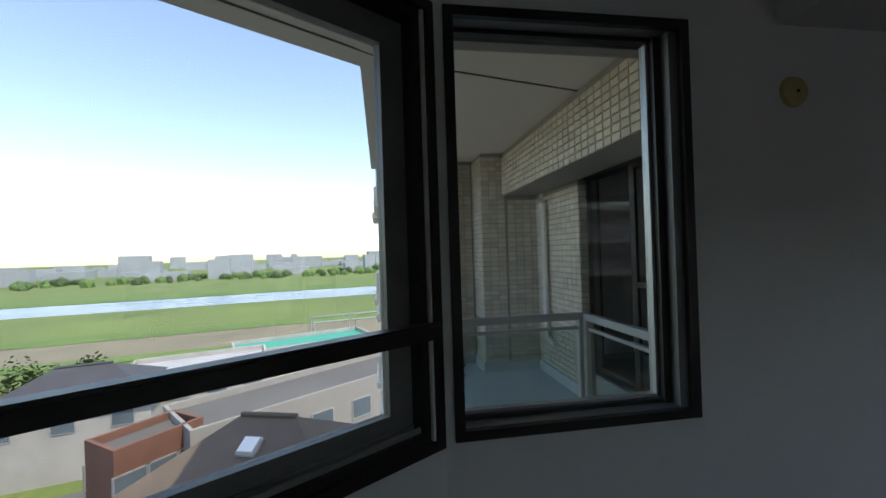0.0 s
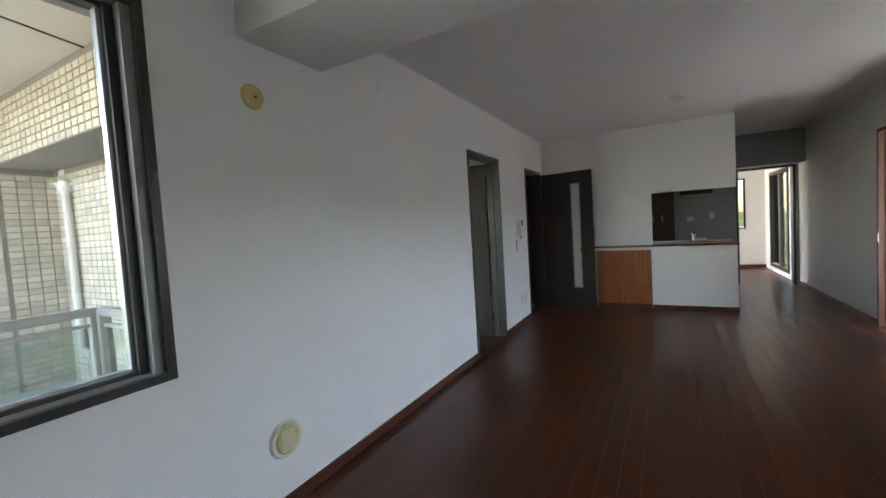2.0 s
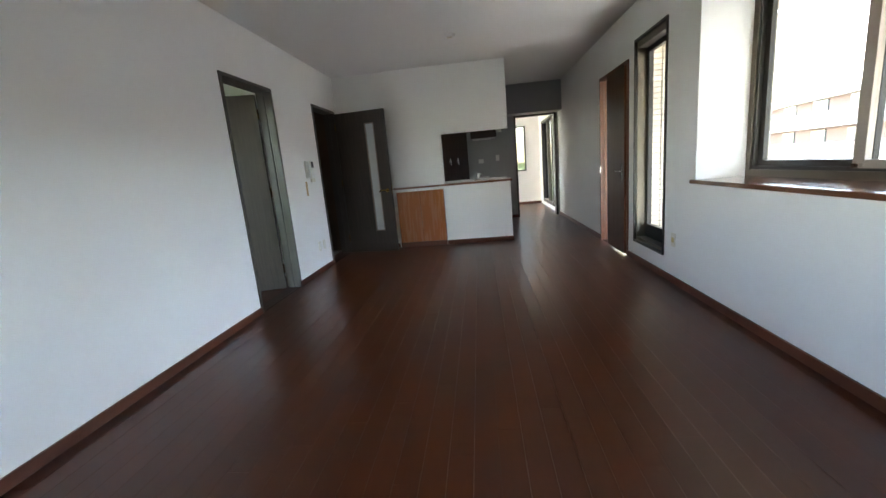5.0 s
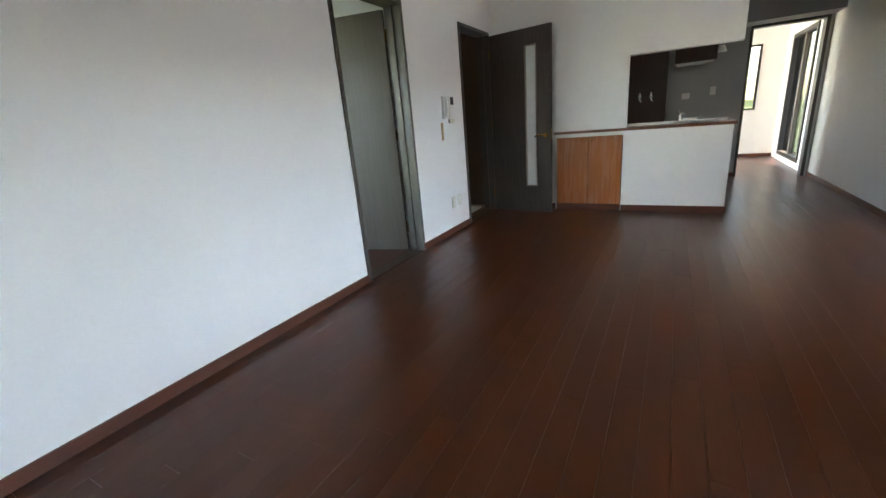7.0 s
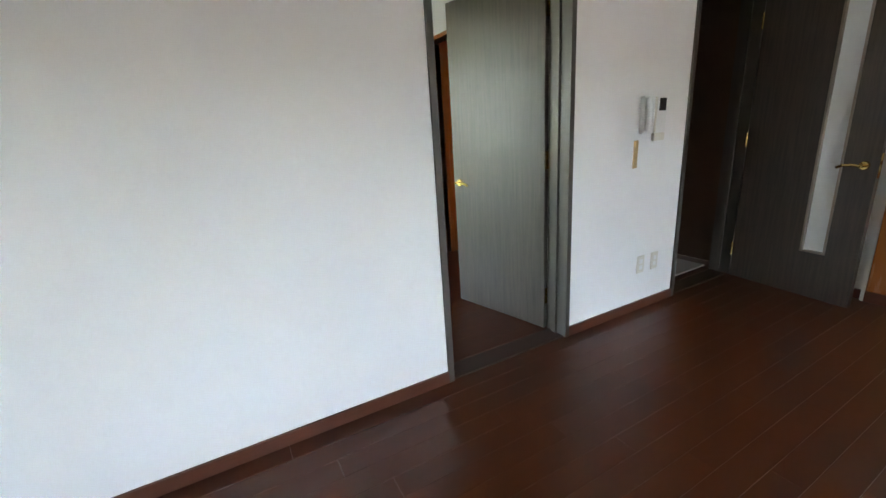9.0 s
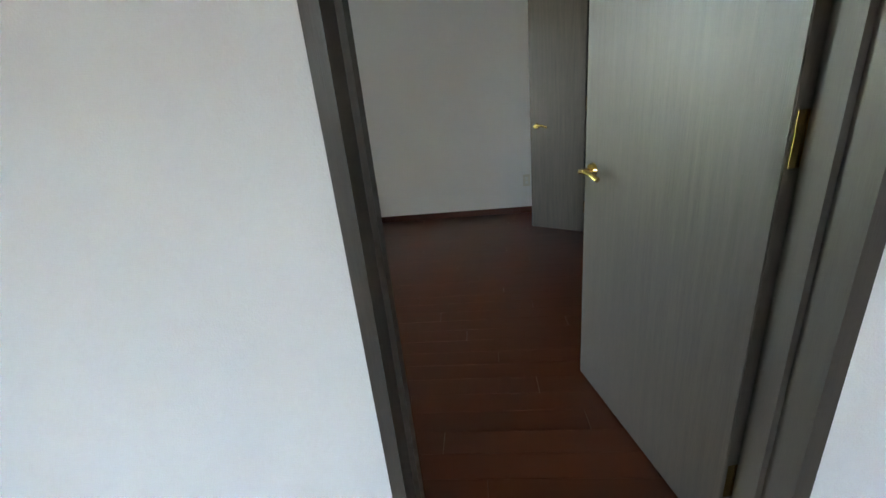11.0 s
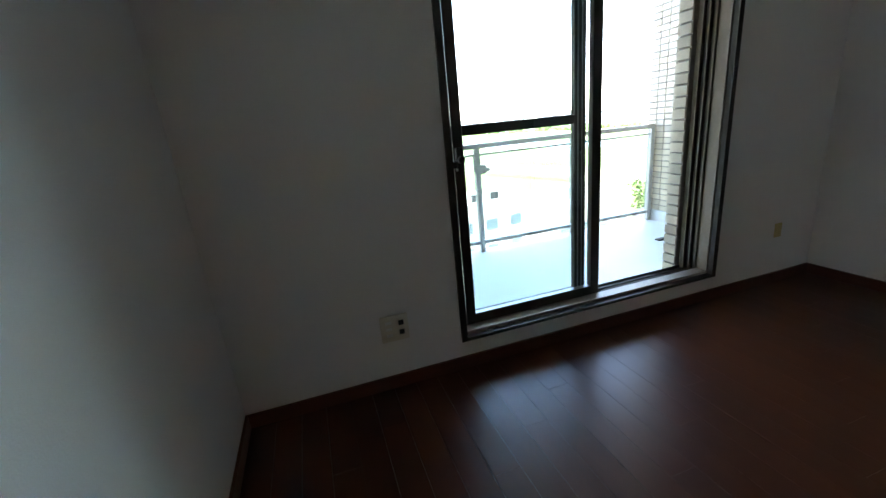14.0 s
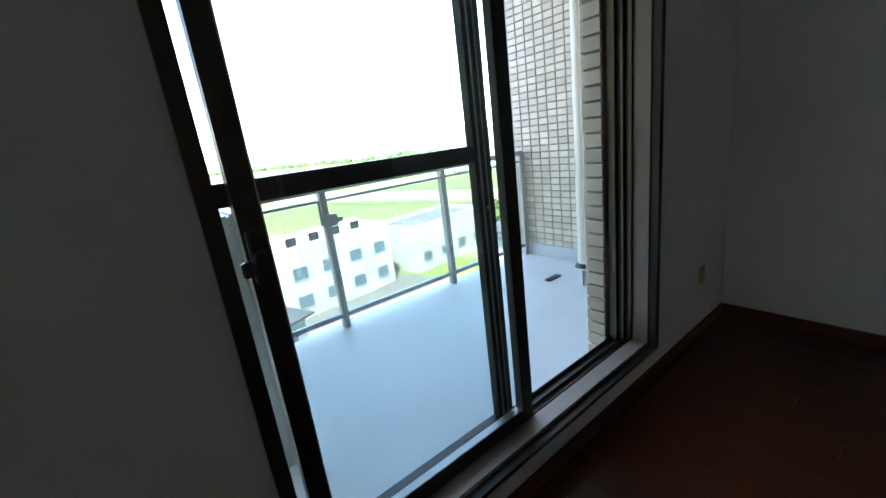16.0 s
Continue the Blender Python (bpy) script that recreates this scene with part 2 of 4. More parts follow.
# ---- structure ----
box("subfloor_living", -0.06, 4.4, -2.3, 12.4, -0.3, -0.012, SUBFLOOR, kind="structure")
box("subfloor_bedroom", XF - 0.1, -0.06, YW - 0.05, 7.4, -0.3, -0.012, SUBFLOOR, kind="structure")
wall_with("wall_west", 'x', -0.13, 0, 1.0, 7.5, 0, H, [(1.03, 1.89, 0.81, 2.175), (4.65, 5.425, 0, 2.005), (6.465, 7.20, 0, 2.005)])
wall_with("wall_east", 'x', XR, XR + 0.13, -2.2, 12.3, 0, H,
          [(2.775, 4.55, 0.875, 2.15), (5.035, 5.735, 0.20, 2.155), (5.93, 6.87, 0, 2.0), (10.3, 11.7, 0.1, 2.0)])
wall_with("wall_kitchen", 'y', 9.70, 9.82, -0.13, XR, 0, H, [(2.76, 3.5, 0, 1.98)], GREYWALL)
wall_with("wall_north", 'y', 12.2, 12.35, -0.13, 3.7, 0, H, [(2.85, 3.22, 0.86, 1.97)])
box("wall_south", -0.2, 4.4, -2.35, -2.2, 0, H, WALL, kind="structure")
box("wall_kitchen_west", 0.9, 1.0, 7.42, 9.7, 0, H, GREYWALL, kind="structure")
box("wall_end", -0.13, 0.745, 7.33, 7.42, 0, H, WALL, kind="structure")
wall_with("kitchen_partition", 'y', YE, YE + 0.12, 0.745, 2.43, 0, H, [(1.487, 2.43, 0.86, 1.59), (0.765, 1.465, 0.0, 0.86)])
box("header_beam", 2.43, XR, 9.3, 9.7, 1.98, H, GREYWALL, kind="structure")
box("ceiling_beam", 0, XR, 2.275, 2.775, 2.195, H, WALL, kind="structure")
box("ceiling", -0.13, 4.4, -2.3, 12.35, H, H + 0.15, CEIL, kind="structure")
box("ceiling_bedroom", XF - 0.1, -0.13, YWO, 7.5, H, H + 0.15, CEIL, kind="structure")
wall_with("wall_slant", 'y', -0.13, 0, -0.02, 4.2, 0, H, [(0.05, 3.45, 0.80, 2.175)], at=SLANT)
wall_with("wall_bedroom_window", 'y', 2.90, YW, XF - 0.1, -0.13, 0, H, [(-2.628, -1.105, 0.15, 2.14)])
wall_with("wall_bedroom_outer", 'y', YWO + 0.02, 2.898, XF - 0.1, -0.13, -0.3, H, [(-2.628, -1.05, -0.3, 2.14)], PAINT)
box("wall_bedroom_far", XF - 0.12, XF, YWO, 7.5, 0, H, WALL, kind="structure")
wall_with("wall_bedroom_north", 'y', YN, YN + 0.1, XF, -0.13, 0, H, [(-2.70, -2.13, 0, 2.0), (-2.02, -1.1, 0.0, 2.02)])
# corridor walls take the shade-dark brown in place of wall paper
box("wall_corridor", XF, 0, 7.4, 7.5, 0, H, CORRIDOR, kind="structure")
# added divider that keeps bedroom light from leaking into the corridor
box("corridor_light_stop", -1.04, -0.96, YN + 0.1, 7.4, 0, H, CORRIDOR, kind="structure")
# closet recess of orange laminate
boxes("closet_recess", [(-2.02, -1.1, YN + 0.6, YN + 0.62, 0, 2.02), (-2.06, -2.02, YN + 0.1, YN + 0.62, 0, 2.05), (-1.1, -1.06, YN + 0.1, YN + 0.62, 0, 2.05),
                        (-2.06, -1.06, YN + 0.1, YN + 0.62, 2.05, 2.08)], ORANGE, kind="structure")


def skirting(name, lst):
    ob = boxes(name, lst, BASE, kind="structure")
    return ob


T = 0.012
skirting("baseboard", [(0, T, 1.0, 4.625, 0, 0.06), (0, T, 5.45, 6.44, 0, 0.06), (XR - T, XR, -2.2, 5.90, 0, 0.06), (XR - T, XR, 6.9, 9.7, 0, 0.06),
                       (0.70, 0.745, 7.315, 7.33, 0, 0.06), (1.47, 2.43, YE - T, YE, 0, 0.065), (2.43, 2.43 + T, YE, YE + 0.12, 0, 0.065), (2.43, 2.74, 9.70 - T, 9.70, 0, 0.06),
                       (2.43, XR, 12.2 - T, 12.2, 0, 0.06)])
skirting("baseboard_bedroom", [(XF, -0.13, YW, YW + T, 0, 0.06), (XF, XF + T, YW + T, YN, 0, 0.06), (-0.13 - T, -0.13, YW + T, 4.62, 0, 0.06),
                               (-0.13 - T, -0.13, 5.46, YN, 0, 0.06), (XF + T, -2.73, YN - T, YN, 0, 0.06), (-2.10, -2.06, YN - T, YN, 0, 0.06), (-1.06, -0.145, YN - T, YN, 0, 0.06)])
boxes("door_threshold", [(-0.128, -0.002, 4.652, 5.423, -0.012, 0.006), (-0.128, -0.002, 6.467, 7.198, -0.012, 0.006)], DARKWOOD, kind="structure")


# ---- doors ----
def casing(name, y0, y1, top, x_in, x_out, material, w=0.03):
    """A door lining through a wall on x, with stepped stops."""
    root = thing(name, kind="structure", label="", category="")
    for s, (a, b) in (("jamb", (y0, y0 + w)), ("jamb", (y1 - w, y1))):
        bm = bmesh.new()
        add_box(bm, x_out, x_in, a, b, 0, top)
        mid = (x_in + x_out) / 2
        add_box(bm, mid - 0.03, mid + 0.005, b if a == y0 else a - 0.012, b + 0.012 if a == y0 else a, 0, top - w)
        part(s, bm, material, root)
    box("head", x_out, x_in, y0 + w, y1 - w, top - w, top, material, root)
    return root


casing("door_frame_1", 4.625, 5.45, 2.03, 0.012, -0.142, CASING)
casing("door_frame_2", 6.44, 7.225, 2.03, 0.012, -0.142, CASING)
casing("door_frame_3", 5.90, 6.90, 2.03, XR + 0.142, XR - 0.012, REDWOOD, w=0.035)


def lever(parent, x, z, face, way, material, length=0.11):
    """Rosette and curved lever on a door face (face: y of the surface, its sign gives the side)."""
    s = 1 if face > 0 else -1
    bm = bmesh.new()
    add_cyl(bm, (x, face, z), (x, face + s * 0.012, z), 0.026, 0.022, 20)
    add_cyl(bm, (x, face + s * 0.01, z), (x, face + s * 0.05, z), 0.009, seg=12)
    tube(bm, [(x, face + s * 0.048, z), (x + way * 0.04, face + s * 0.052, z + 0.006), (x + way * 0.08, face + s * 0.05, z + 0.002), (x + way * length, face + s * 0.043, z - 0.012)], 0.0085)
    return part("lever_handle", bm, material, parent, "polished brass lever handle")


def flush_leaf(name, label, w, h, material, at, handles=(1, -1), glass=None, edge=None, lever_mat=BRASS):
    """A door leaf: its hinge line is x = 0, it runs to x = w, 36 mm thick round y = 0."""
    d = thing(name, label, "door", at)
    t = 0.018
    bm = bmesh.new()
    if glass:
        gx0, gx1, gz0, gz1 = glass
        for b in ((0, gx0, 0.008, h), (gx1, w, 0.008, h), (gx0, gx1, 0.008, gz0), (gx0, gx1, gz1, h)):
            add_box(bm, b[0], b[1], -t, t, b[2], b[3])
        bmesh.ops.remove_doubles(bm, verts=bm.verts, dist=1e-5)
    else:
        add_box(bm, 0, w, -t, t, 0.008, h)
    part("leaf", bm, material, d, bevel=0 if glass else 0.002)
    if glass:
        bead = boxes("glazing_bead", ring(gx0, gx1, gz0, gz1, 0.012, -t - 0.006, t + 0.006), PINKALU, d)
        box("frosted_pane", gx0 + 0.01, gx1 - 0.01, -0.003, 0.003, gz0 + 0.01, gz1 - 0.01, FROST, d, "narrow frosted glass strip")
    for f in handles:
        lever(d, w - 0.06, 0.88, f * t, -1, lever_mat)
    for z in (0.22, 1.03, 1.80):
        bm = bmesh.new()
        add_cyl(bm, (-0.006, -t, z - 0.05), (-0.006, -t, z + 0.05), 0.006, seg=10)
        add_box(bm, -0.004, -0.0015, -t, t - 0.006, z - 0.05, z + 0.05)
        part("hinge", bm, BRASS, d, "brass butt hinge")
    box("latch_plate", w + 0.0005, w + 0.002, -0.011, 0.011, 0.81, 0.95, BRASS, d)
    return d


def leaf_at(x0, y0, x1, y1):
    return pose(x0, y0, 0, 0, 0, math.degrees(math.atan2(y1 - y0, x1 - x0)))


flush_leaf("bedroom_door", "open grey-brown wood-grain flush door with brass lever", 0.735, 1.985, GREYWOOD, leaf_at(-0.148, 5.412, -0.86, 5.25))
flush_leaf("hall_door", "open grey-brown door with narrow frosted glass strip", 0.735, 1.985, GREYWOOD, leaf_at(0.03, 7.188, 0.76, 7.075), glass=(0.435, 0.575, 0.31, 1.82))
flush_leaf("closet_door", "open grey-brown flush door beside the far wall", 0.46, 1.98, GREYWOOD, leaf_at(-2.70, 5.695, -2.96, 5.31), handles=(1, -1))
casing_b = thing("door_frame_4", kind="structure", label="", category="")
boxes("lining", [(-2.725, -2.695, YN - 0.012, YN + 0.11, 0, 2.02), (-2.135, -2.105, YN - 0.012, YN + 0.11, 0, 2.02), (-2.695, -2.135, YN - 0.012, YN + 0.11, 1.99, 2.02)], CASING, casing_b)
boxes("lining", [(-2.05, -2.02, YN - 0.014, YN + 0.1, 0, 2.05), (-1.1, -1.07, YN - 0.014, YN + 0.1, 0, 2.05), (-2.02, -1.1, YN - 0.014, YN + 0.1, 2.02, 2.05)], ORANGE, casing_b)

# ajar walnut door of the east wall
ad = thing("walnut_door", "ajar dark walnut door with chrome lever in red-brown frame", "door", pose(XR - 0.004, 6.565, 0, 0, 0, -90.6))
box("leaf", 0, 0.60, -0.018, 0.018, 0.01, 1.99, DARKWOOD, ad, bevel=0.002)
box("edge_strip", 0.6, 0.618, -0.019, 0.019, 0.01, 1.99, REDWOOD, ad, "red-brown edge strip")
bm = bmesh.new()
add_box(bm, 0.535, 0.575, -0.026, -0.018, 0.82, 1.0)
add_cyl(bm, (0.555, -0.018, 0.92), (0.555, -0.06, 0.92), 0.009)
tube(bm, [(0.60, -0.06, 0.92), (0.555, -0.062, 0.92), (0.43, -0.058, 0.918)], 0.009)
part("lever_handle", bm, CHROME, ad, "chrome lever on square plate")
box("strike_plate", XR - 0.016, XR - 0.012, 6.868, 6.895, 0.88, 0.96, CHROME, label="small chrome strike plate on the red-brown jamb", category="strike plate")

# ---- windows ----
def pane(name, x0, x1, y, z0, z1, parent, material=GLASS):
    ob = box(name, x0, x1, y - 0.002, y + 0.002, z0, z1, material, parent)
    ob.visible_shadow = False
    return ob


# west window beside the corner (local x runs along the wall, local y points into the room)
w2 = thing("window_2", kind="structure", label="", category="", at=pose(0, 1.89, 0, 0, 0, -90))
LW = 0.86
boxes("trim", ring(-0.01, LW, 0.80, 2.187, 0.032, -0.01, 0.012), BLACKALU, w2)
boxes("frame", [(0.0, 0.055, -0.125, -0.01, 0.80, 2.175), (LW - 0.02, LW, -0.125, -0.01, 0.80, 2.175), (0.055, LW - 0.02, -0.125, -0.01, 0.80, 0.835), (0.055, LW - 0.02, -0.125, -0.01, 2.155, 2.175)], WEATHERED, w2)
boxes("rebate", [(0.055, 0.085, -0.118, -0.05, 0.835, 2.155), (0.085, LW - 0.02, -0.118, -0.06, 0.835, 0.85), (0.085, LW - 0.02, -0.118, -0.06, 2.14, 2.155)], BLACKALU, w2)
boxes("glazing_bar", [(0.085, 0.098, -0.11, -0.075, 0.85, 2.14), (0.098, LW - 0.02, -0.11, -0.08, 0.85, 0.86)], GREYALU, w2)
pane("pane", 0.09, LW - 0.018, -0.095, 0.85, 2.145, w2, SCREENGLASS)

# slanted corner window
w1 = thing("window_1", kind="structure", label="", category="", at=SLANT)
boxes("trim", ring(0.01, 3.47, 0.79, 2.187, 0.03, -0.01, 0.012), BLACKALU, w1)
boxes("frame", ring(0.03, 3.45, 0.80, 2.175, 0.045, -0.125, -0.012), BLACKALU, w1)
boxes("track", [(0.075, 3.4, -0.11, -0.10, 0.845, 0.86), (0.075, 3.4, -0.075, -0.065, 0.845, 0.86), (0.075, 3.4, -0.04, -0.03, 0.845, 0.86)], GREYALU, w1)
s1 = boxes("sash", ring(0.075, 1.10, 0.85, 2.13, 0.085, -0.105, -0.07, wb=0.06), WEATHERED, w1)
pane("pane", 0.16, 1.015, -0.088, 0.91, 2.07, w1, SCREENGLASS)
s2 = boxes("sash", ring(1.05, 2.105, 0.85, 2.13, 0.06, -0.065, -0.032), BRONZE, w1)
pane("pane", 1.11, 2.045, -0.048, 0.91, 2.07, w1, SCREENGLASS)
boxes("sash", ring(2.08, 3.41, 0.85, 2.13, 0.06, -0.105, -0.07), BRONZE, w1)
pane("pane", 2.14, 3.35, -0.088, 0.91, 2.07, w1, SCREENGLASS)
bm = bmesh.new()
add_box(bm, 0.02, 3.46, -0.03, 0.03, 1.135, 1.185)
part("guard_bar", bm, BLACKALU, w1, "dark metal guard bar across the window", bevel=0.008)
# dark corner post between both windows
bm = bmesh.new()
add_cyl(bm, (-0.055, 0.995, 0.79), (-0.055, 0.995, 2.187), 0.052, seg=8)
mesh_ob("corner_post", bm, BLACKALU, kind="structure")
box("wall_post_base", -0.13, 0.0, 0.93, 1.0, 0, 0.79, WALL, kind="structure")

# bay window of the east wall
wall_with("bay_shell", 'x', XR + 0.13, XR + 0.36, 2.72, 4.61, 0.80, 2.22, [(2.775, 4.55, 0.875, 2.15)])
bm = bmesh.new()
add_box(bm, XR - 0.03, XR + 0.345, 2.745, 4.58, 0.852, 0.88)
mesh_ob("window_sill", bm, SILLWOOD, kind="structure", bevel=0.005)
w3 = thing("window_3", kind="structure", label="", category="", at=pose(XR + 0.36, 2.775, 0, 0, 0, 90))
BW = 1.775
boxes("frame", ring(0.0, BW, 0.88, 2.15, 0.045, -0.10, 0.02), BRONZE, w3)
boxes("inner_frame", ring(0.045, BW - 0.045, 0.925, 2.105, 0.022, -0.06, 0.01), BLACKALU, w3)
boxes("sash", ring(0.067, 0.93, 0.94, 2.09, 0.042, -0.015, 0.012), PINKALU, w3)
boxes("sash", ring(0.86, BW - 0.067, 0.94, 2.09, 0.045, -0.05, -0.022), BLACKALU, w3)
boxes("sash_face", [(0.862, 0.905, -0.019, 0.014, 0.95, 2.08)], PINKALU, w3)
pane("pane", 0.105, 0.89, -0.002, 0.98, 2.05, w3, BAYGLASS)
pane("pane", 0.90, BW - 0.11, -0.036, 0.98, 2.05, w3, BAYGLASS)
box("crescent_lock", 0.87, 0.91, 0.014, 0.035, 0.945, 0.965, CHROME, w3, "small chrome latch")

# narrow glazed door of the east wall
w4 = thing("window_4", kind="structure", label="", category="", at=pose(XR, 5.035, 0, 0, 0, 90))
boxes("trim", ring(0.0, 0.70, 0.20, 2.155, 0.022, -0.012, 0.012), BLACKALU, w4)
boxes("frame", ring(0.0, 0.70, 0.20, 2.155, 0.03, -0.15, -0.013, wb=0.05, wt=0.08), BRONZE, w4)
boxes("sash", ring(0.03, 0.67, 0.25, 2.075, 0.045, -0.14, -0.10, wb=0.13), BLACKALU, w4)
pane("pane", 0.075, 0.625, -0.12, 0.38, 2.03, w4, BAYGLASS)
wall_with("wall_east_outer", 'x', XR + 0.13, XR + 0.15, 4.62, 5.9, 0, 2.5, [(5.035, 5.735, 0.20, 2.155)], PAINT)

# balcony sliding window of the bedroom (local x runs along -x of the room, y into the room)
w5 = thing("window_5", kind="structure", label="", category="", at=pose(-1.105, YW, 0, 0, 0, 180))
# in this pose local +y points out of the room
WW = 1.523
boxes("trim", ring(-0.022, WW + 0.014, 0.138, 2.152, 0.028, -0.012, 0.02, wb=0.016), BLACKALU, w5)
boxes("frame", [(0.0, 0.005, 0.02, 0.17, 0.154, 2.14), (0.0, WW, 0.155, 0.17, 0.10, 0.15)], BLACKALU, w5)
boxes("wide_jamb", [(WW - 0.022, WW, 0.02, 0.085, 0.17, 2.09)], PINKALU, w5, "pale bronze inner jamb")
boxes("inner_sill", [(0.010, WW - 0.002, 0.02, 0.082, 0.150, 0.170)], PINKALU, w5, "pale bronze inner sill")
boxes("bottom_track", [(0.010, WW - 0.002, 0.082, 0.168, 0.150, 0.158), (0.010, WW - 0.03, 0.088, 0.092, 0.158, 0.172), (0.010, WW - 0.03, 0.118, 0.122, 0.158, 0.172), (0.010, WW - 0.03, 0.160, 0.164, 0.158, 0.172)], BLACKALU, w5)
boxes("top_track", [(0.010, WW, 0.02, 0.17, 2.09, 2.14)], BLACKALU, w5)
boxes("outer_jamb", [(WW - 0.034, WW, 0.086, 0.100, 0.158, 2.09), (WW - 0.050, WW, 0.112, 0.122, 0.158, 2.09), (WW - 0.064, WW, 0.138, 0.168, 0.158, 2.09)], BRONZE, w5)
boxes("jamb_gasket", [(WW - 0.030, WW, 0.1005, 0.1115, 0.158, 2.09), (WW - 0.046, WW, 0.1225, 0.1375, 0.158, 2.09)], DARKP, w5)
room_sash = boxes("sash", [(0.046, 0.090, 0.088, 0.118, 0.165, 2.09), (0.762, 0.812, 0.088, 0.118, 0.165, 2.09), (0.090, 0.762, 0.088, 0.118, 0.165, 0.212), (0.090, 0.762, 0.088, 0.118, 2.05, 2.09)], BLACKALU, w5, "dark sliding sash")
boxes("sash_bead", [(0.090, 0.094, 0.09, 0.116, 0.212, 2.05), (0.758, 0.762, 0.09, 0.116, 0.212, 2.05), (0.094, 0.758, 0.09, 0.116, 0.212, 0.216)], GREYALU, room_sash)
pane("pane", 0.090, 0.762, 0.103, 0.212, 2.05, w5, BEDGLASS)
outer_sash = boxes("sash", [(0.0055, 0.010, 0.128, 0.156, 0.165, 2.09), (0.688, 0.752, 0.128, 0.156, 0.165, 2.09), (0.010, 0.688, 0.128, 0.156, 0.165, 0.205), (0.010, 0.688, 0.128, 0.156, 2.05, 2.09)], BLACKALU, w5, "dark sliding sash with a middle rail")
boxes("sash_groove", [(0.704, 0.710, 0.126, 0.1279, 0.205, 2.05), (0.728, 0.732, 0.126, 0.1279, 0.205, 2.05)], GREYALU, outer_sash)
box("middle_rail", 0.0105, 0.6875, 0.122, 0.162, 1.055, 1.100, BLACKALU, w5, bevel=0.006)
pane("pane", 0.010, 0.688, 0.142, 0.205, 2.05, w5, BEDGLASS)
bm = bmesh.new()
add_box(bm, 0.050, 0.082, 0.060, 0.0885, 0.91, 1.01)
add_cyl(bm, (0.066, 0.062, 0.96), (0.066, 0.040, 0.96), 0.016)
add_box(bm, 0.030, 0.054, 0.066, 0.082, 0.925, 0.955)
part("lock", bm, DARKP, w5, "black sash lock", bevel=0.003)
bm = bmesh.new()
add_cyl(bm, (0.719, 0.1285, 0.92), (0.719, 0.1205, 0.92), 0.007, seg=12)
part("sash_stop", bm, CHROME, w5)

# windows of the room beyond the kitchen
w6 = thing("window_6", kind="structure", label="", category="", at=pose(2.85, 12.2, 0, 0, 0, 0))
boxes("frame", ring(0, 0.37, 0.86, 1.97, 0.035, -0.01, 0.06), BLACKALU, w6)
pane("pane", 0.035, 0.335, 0.03, 0.9, 1.93, w6, TINTGLASS)
boxes("frame_bar", [(-0.03, 0.4, -0.03, 0.0, 0.83, 0.86)], WHITEP, w6)
w7 = thing("window_7", kind="structure", label="", category="", at=pose(XR, 10.3, 0, 0, 0, 90))
boxes("frame", ring(0, 1.4, 0.1, 2.0, 0.06, -0.1, 0.02), BLACKALU, w7)
boxes("sash", [(0.66, 0.74, -0.06, 0.0, 0.16, 1.94)], BRONZE, w7)
pane("pane", 0.06, 0.66, -0.04, 0.16, 1.94, w7, TINTGLASS)
pane("pane", 0.74, 1.34, -0.05, 0.16, 1.94, w7, TINTGLASS)
hd = thing("door_frame_5", kind="structure", label="", category="")
boxes("lining", [(2.735, 2.765, 9.68, 9.84, 0, 1.98), (3.495, 3.53, 9.68, 9.84, 0, 1.98), (2.765, 3.495, 9.68, 9.84, 1.95, 1.98)], BLACKALU, hd)

# ---- kitchen ----
bm = bmesh.new()
add_box(bm, 0.735, 2.455, YE - 0.025, YE + 0.30, 0.862, 0.89)
mesh_ob("serving_counter", bm, WOODTOP, label="brown wooden serving counter board on the white partition", category="counter", bevel=0.004)
cab = thing("partition_cabinet", "low orange wood cabinet with two closed doors", "cabinet")
box("carcass", 0.77, 1.46, YE + 0.006, YE + 0.30, 0.07, 0.845, ORANGE, cab)
box("plinth", 0.765, 1.462, YE - 0.004, YE + 0.02, 0.0, 0.07, BASE, cab, "dark red-brown plinth")
box("top_rail", 0.765, 1.465, YE - 0.002, YE + 0.02, 0.822, 0.862, WHITEP, cab)
for x0, x1, kx in ((0.769, 1.112, 1.08), (1.118, 1.461, 1.15)):
    dr = box("cabinet_door", x0, x1, YE - 0.016, YE + 0.004, 0.074, 0.818, ORANGE, cab, bevel=0.003)
    bm = bmesh.new()
    add_cyl(bm, (kx, YE - 0.016, 0.785), (kx, YE - 0.03, 0.785), 0.006)
    bmesh.ops.create_uvsphere(bm, u_segments=12, v_segments=8, radius=0.011, matrix=Matrix.Translation((kx, YE - 0.034, 0.785)))
    part("knob", bm, BRASS, dr, "small brass knob")
sk = thing("kitchen_sink_unit", "stainless steel sink worktop behind the serving counter", "sink")
boxes("cabinet_body", [(1.0, 2.40, YE + 0.30, YE + 0.90, 0, 0.80)], GREYWALL, sk)
boxes("worktop", [(1.0, 2.40, YE + 0.30, YE + 0.36, 0.80, 0.915), (1.0, 1.75, YE + 0.36, YE + 0.9, 0.80, 0.84), (2.3, 2.40, YE + 0.36, YE + 0.9, 0.80, 0.84),
                  (1.75, 2.3, YE + 0.82, YE + 0.9, 0.80, 0.84), (1.75, 2.3, YE + 0.36, YE + 0.82, 0.64, 0.66)], STEEL, sk)
bm = bmesh.new()
add_cyl(bm, (1.98, YE + 0.34, 0.91), (1.98, YE + 0.34, 0.97), 0.02)
tube(bm, [(1.98, YE + 0.34, 0.965), (2.0, YE + 0.40, 0.99), (2.03, YE + 0.52, 0.97)], 0.01)
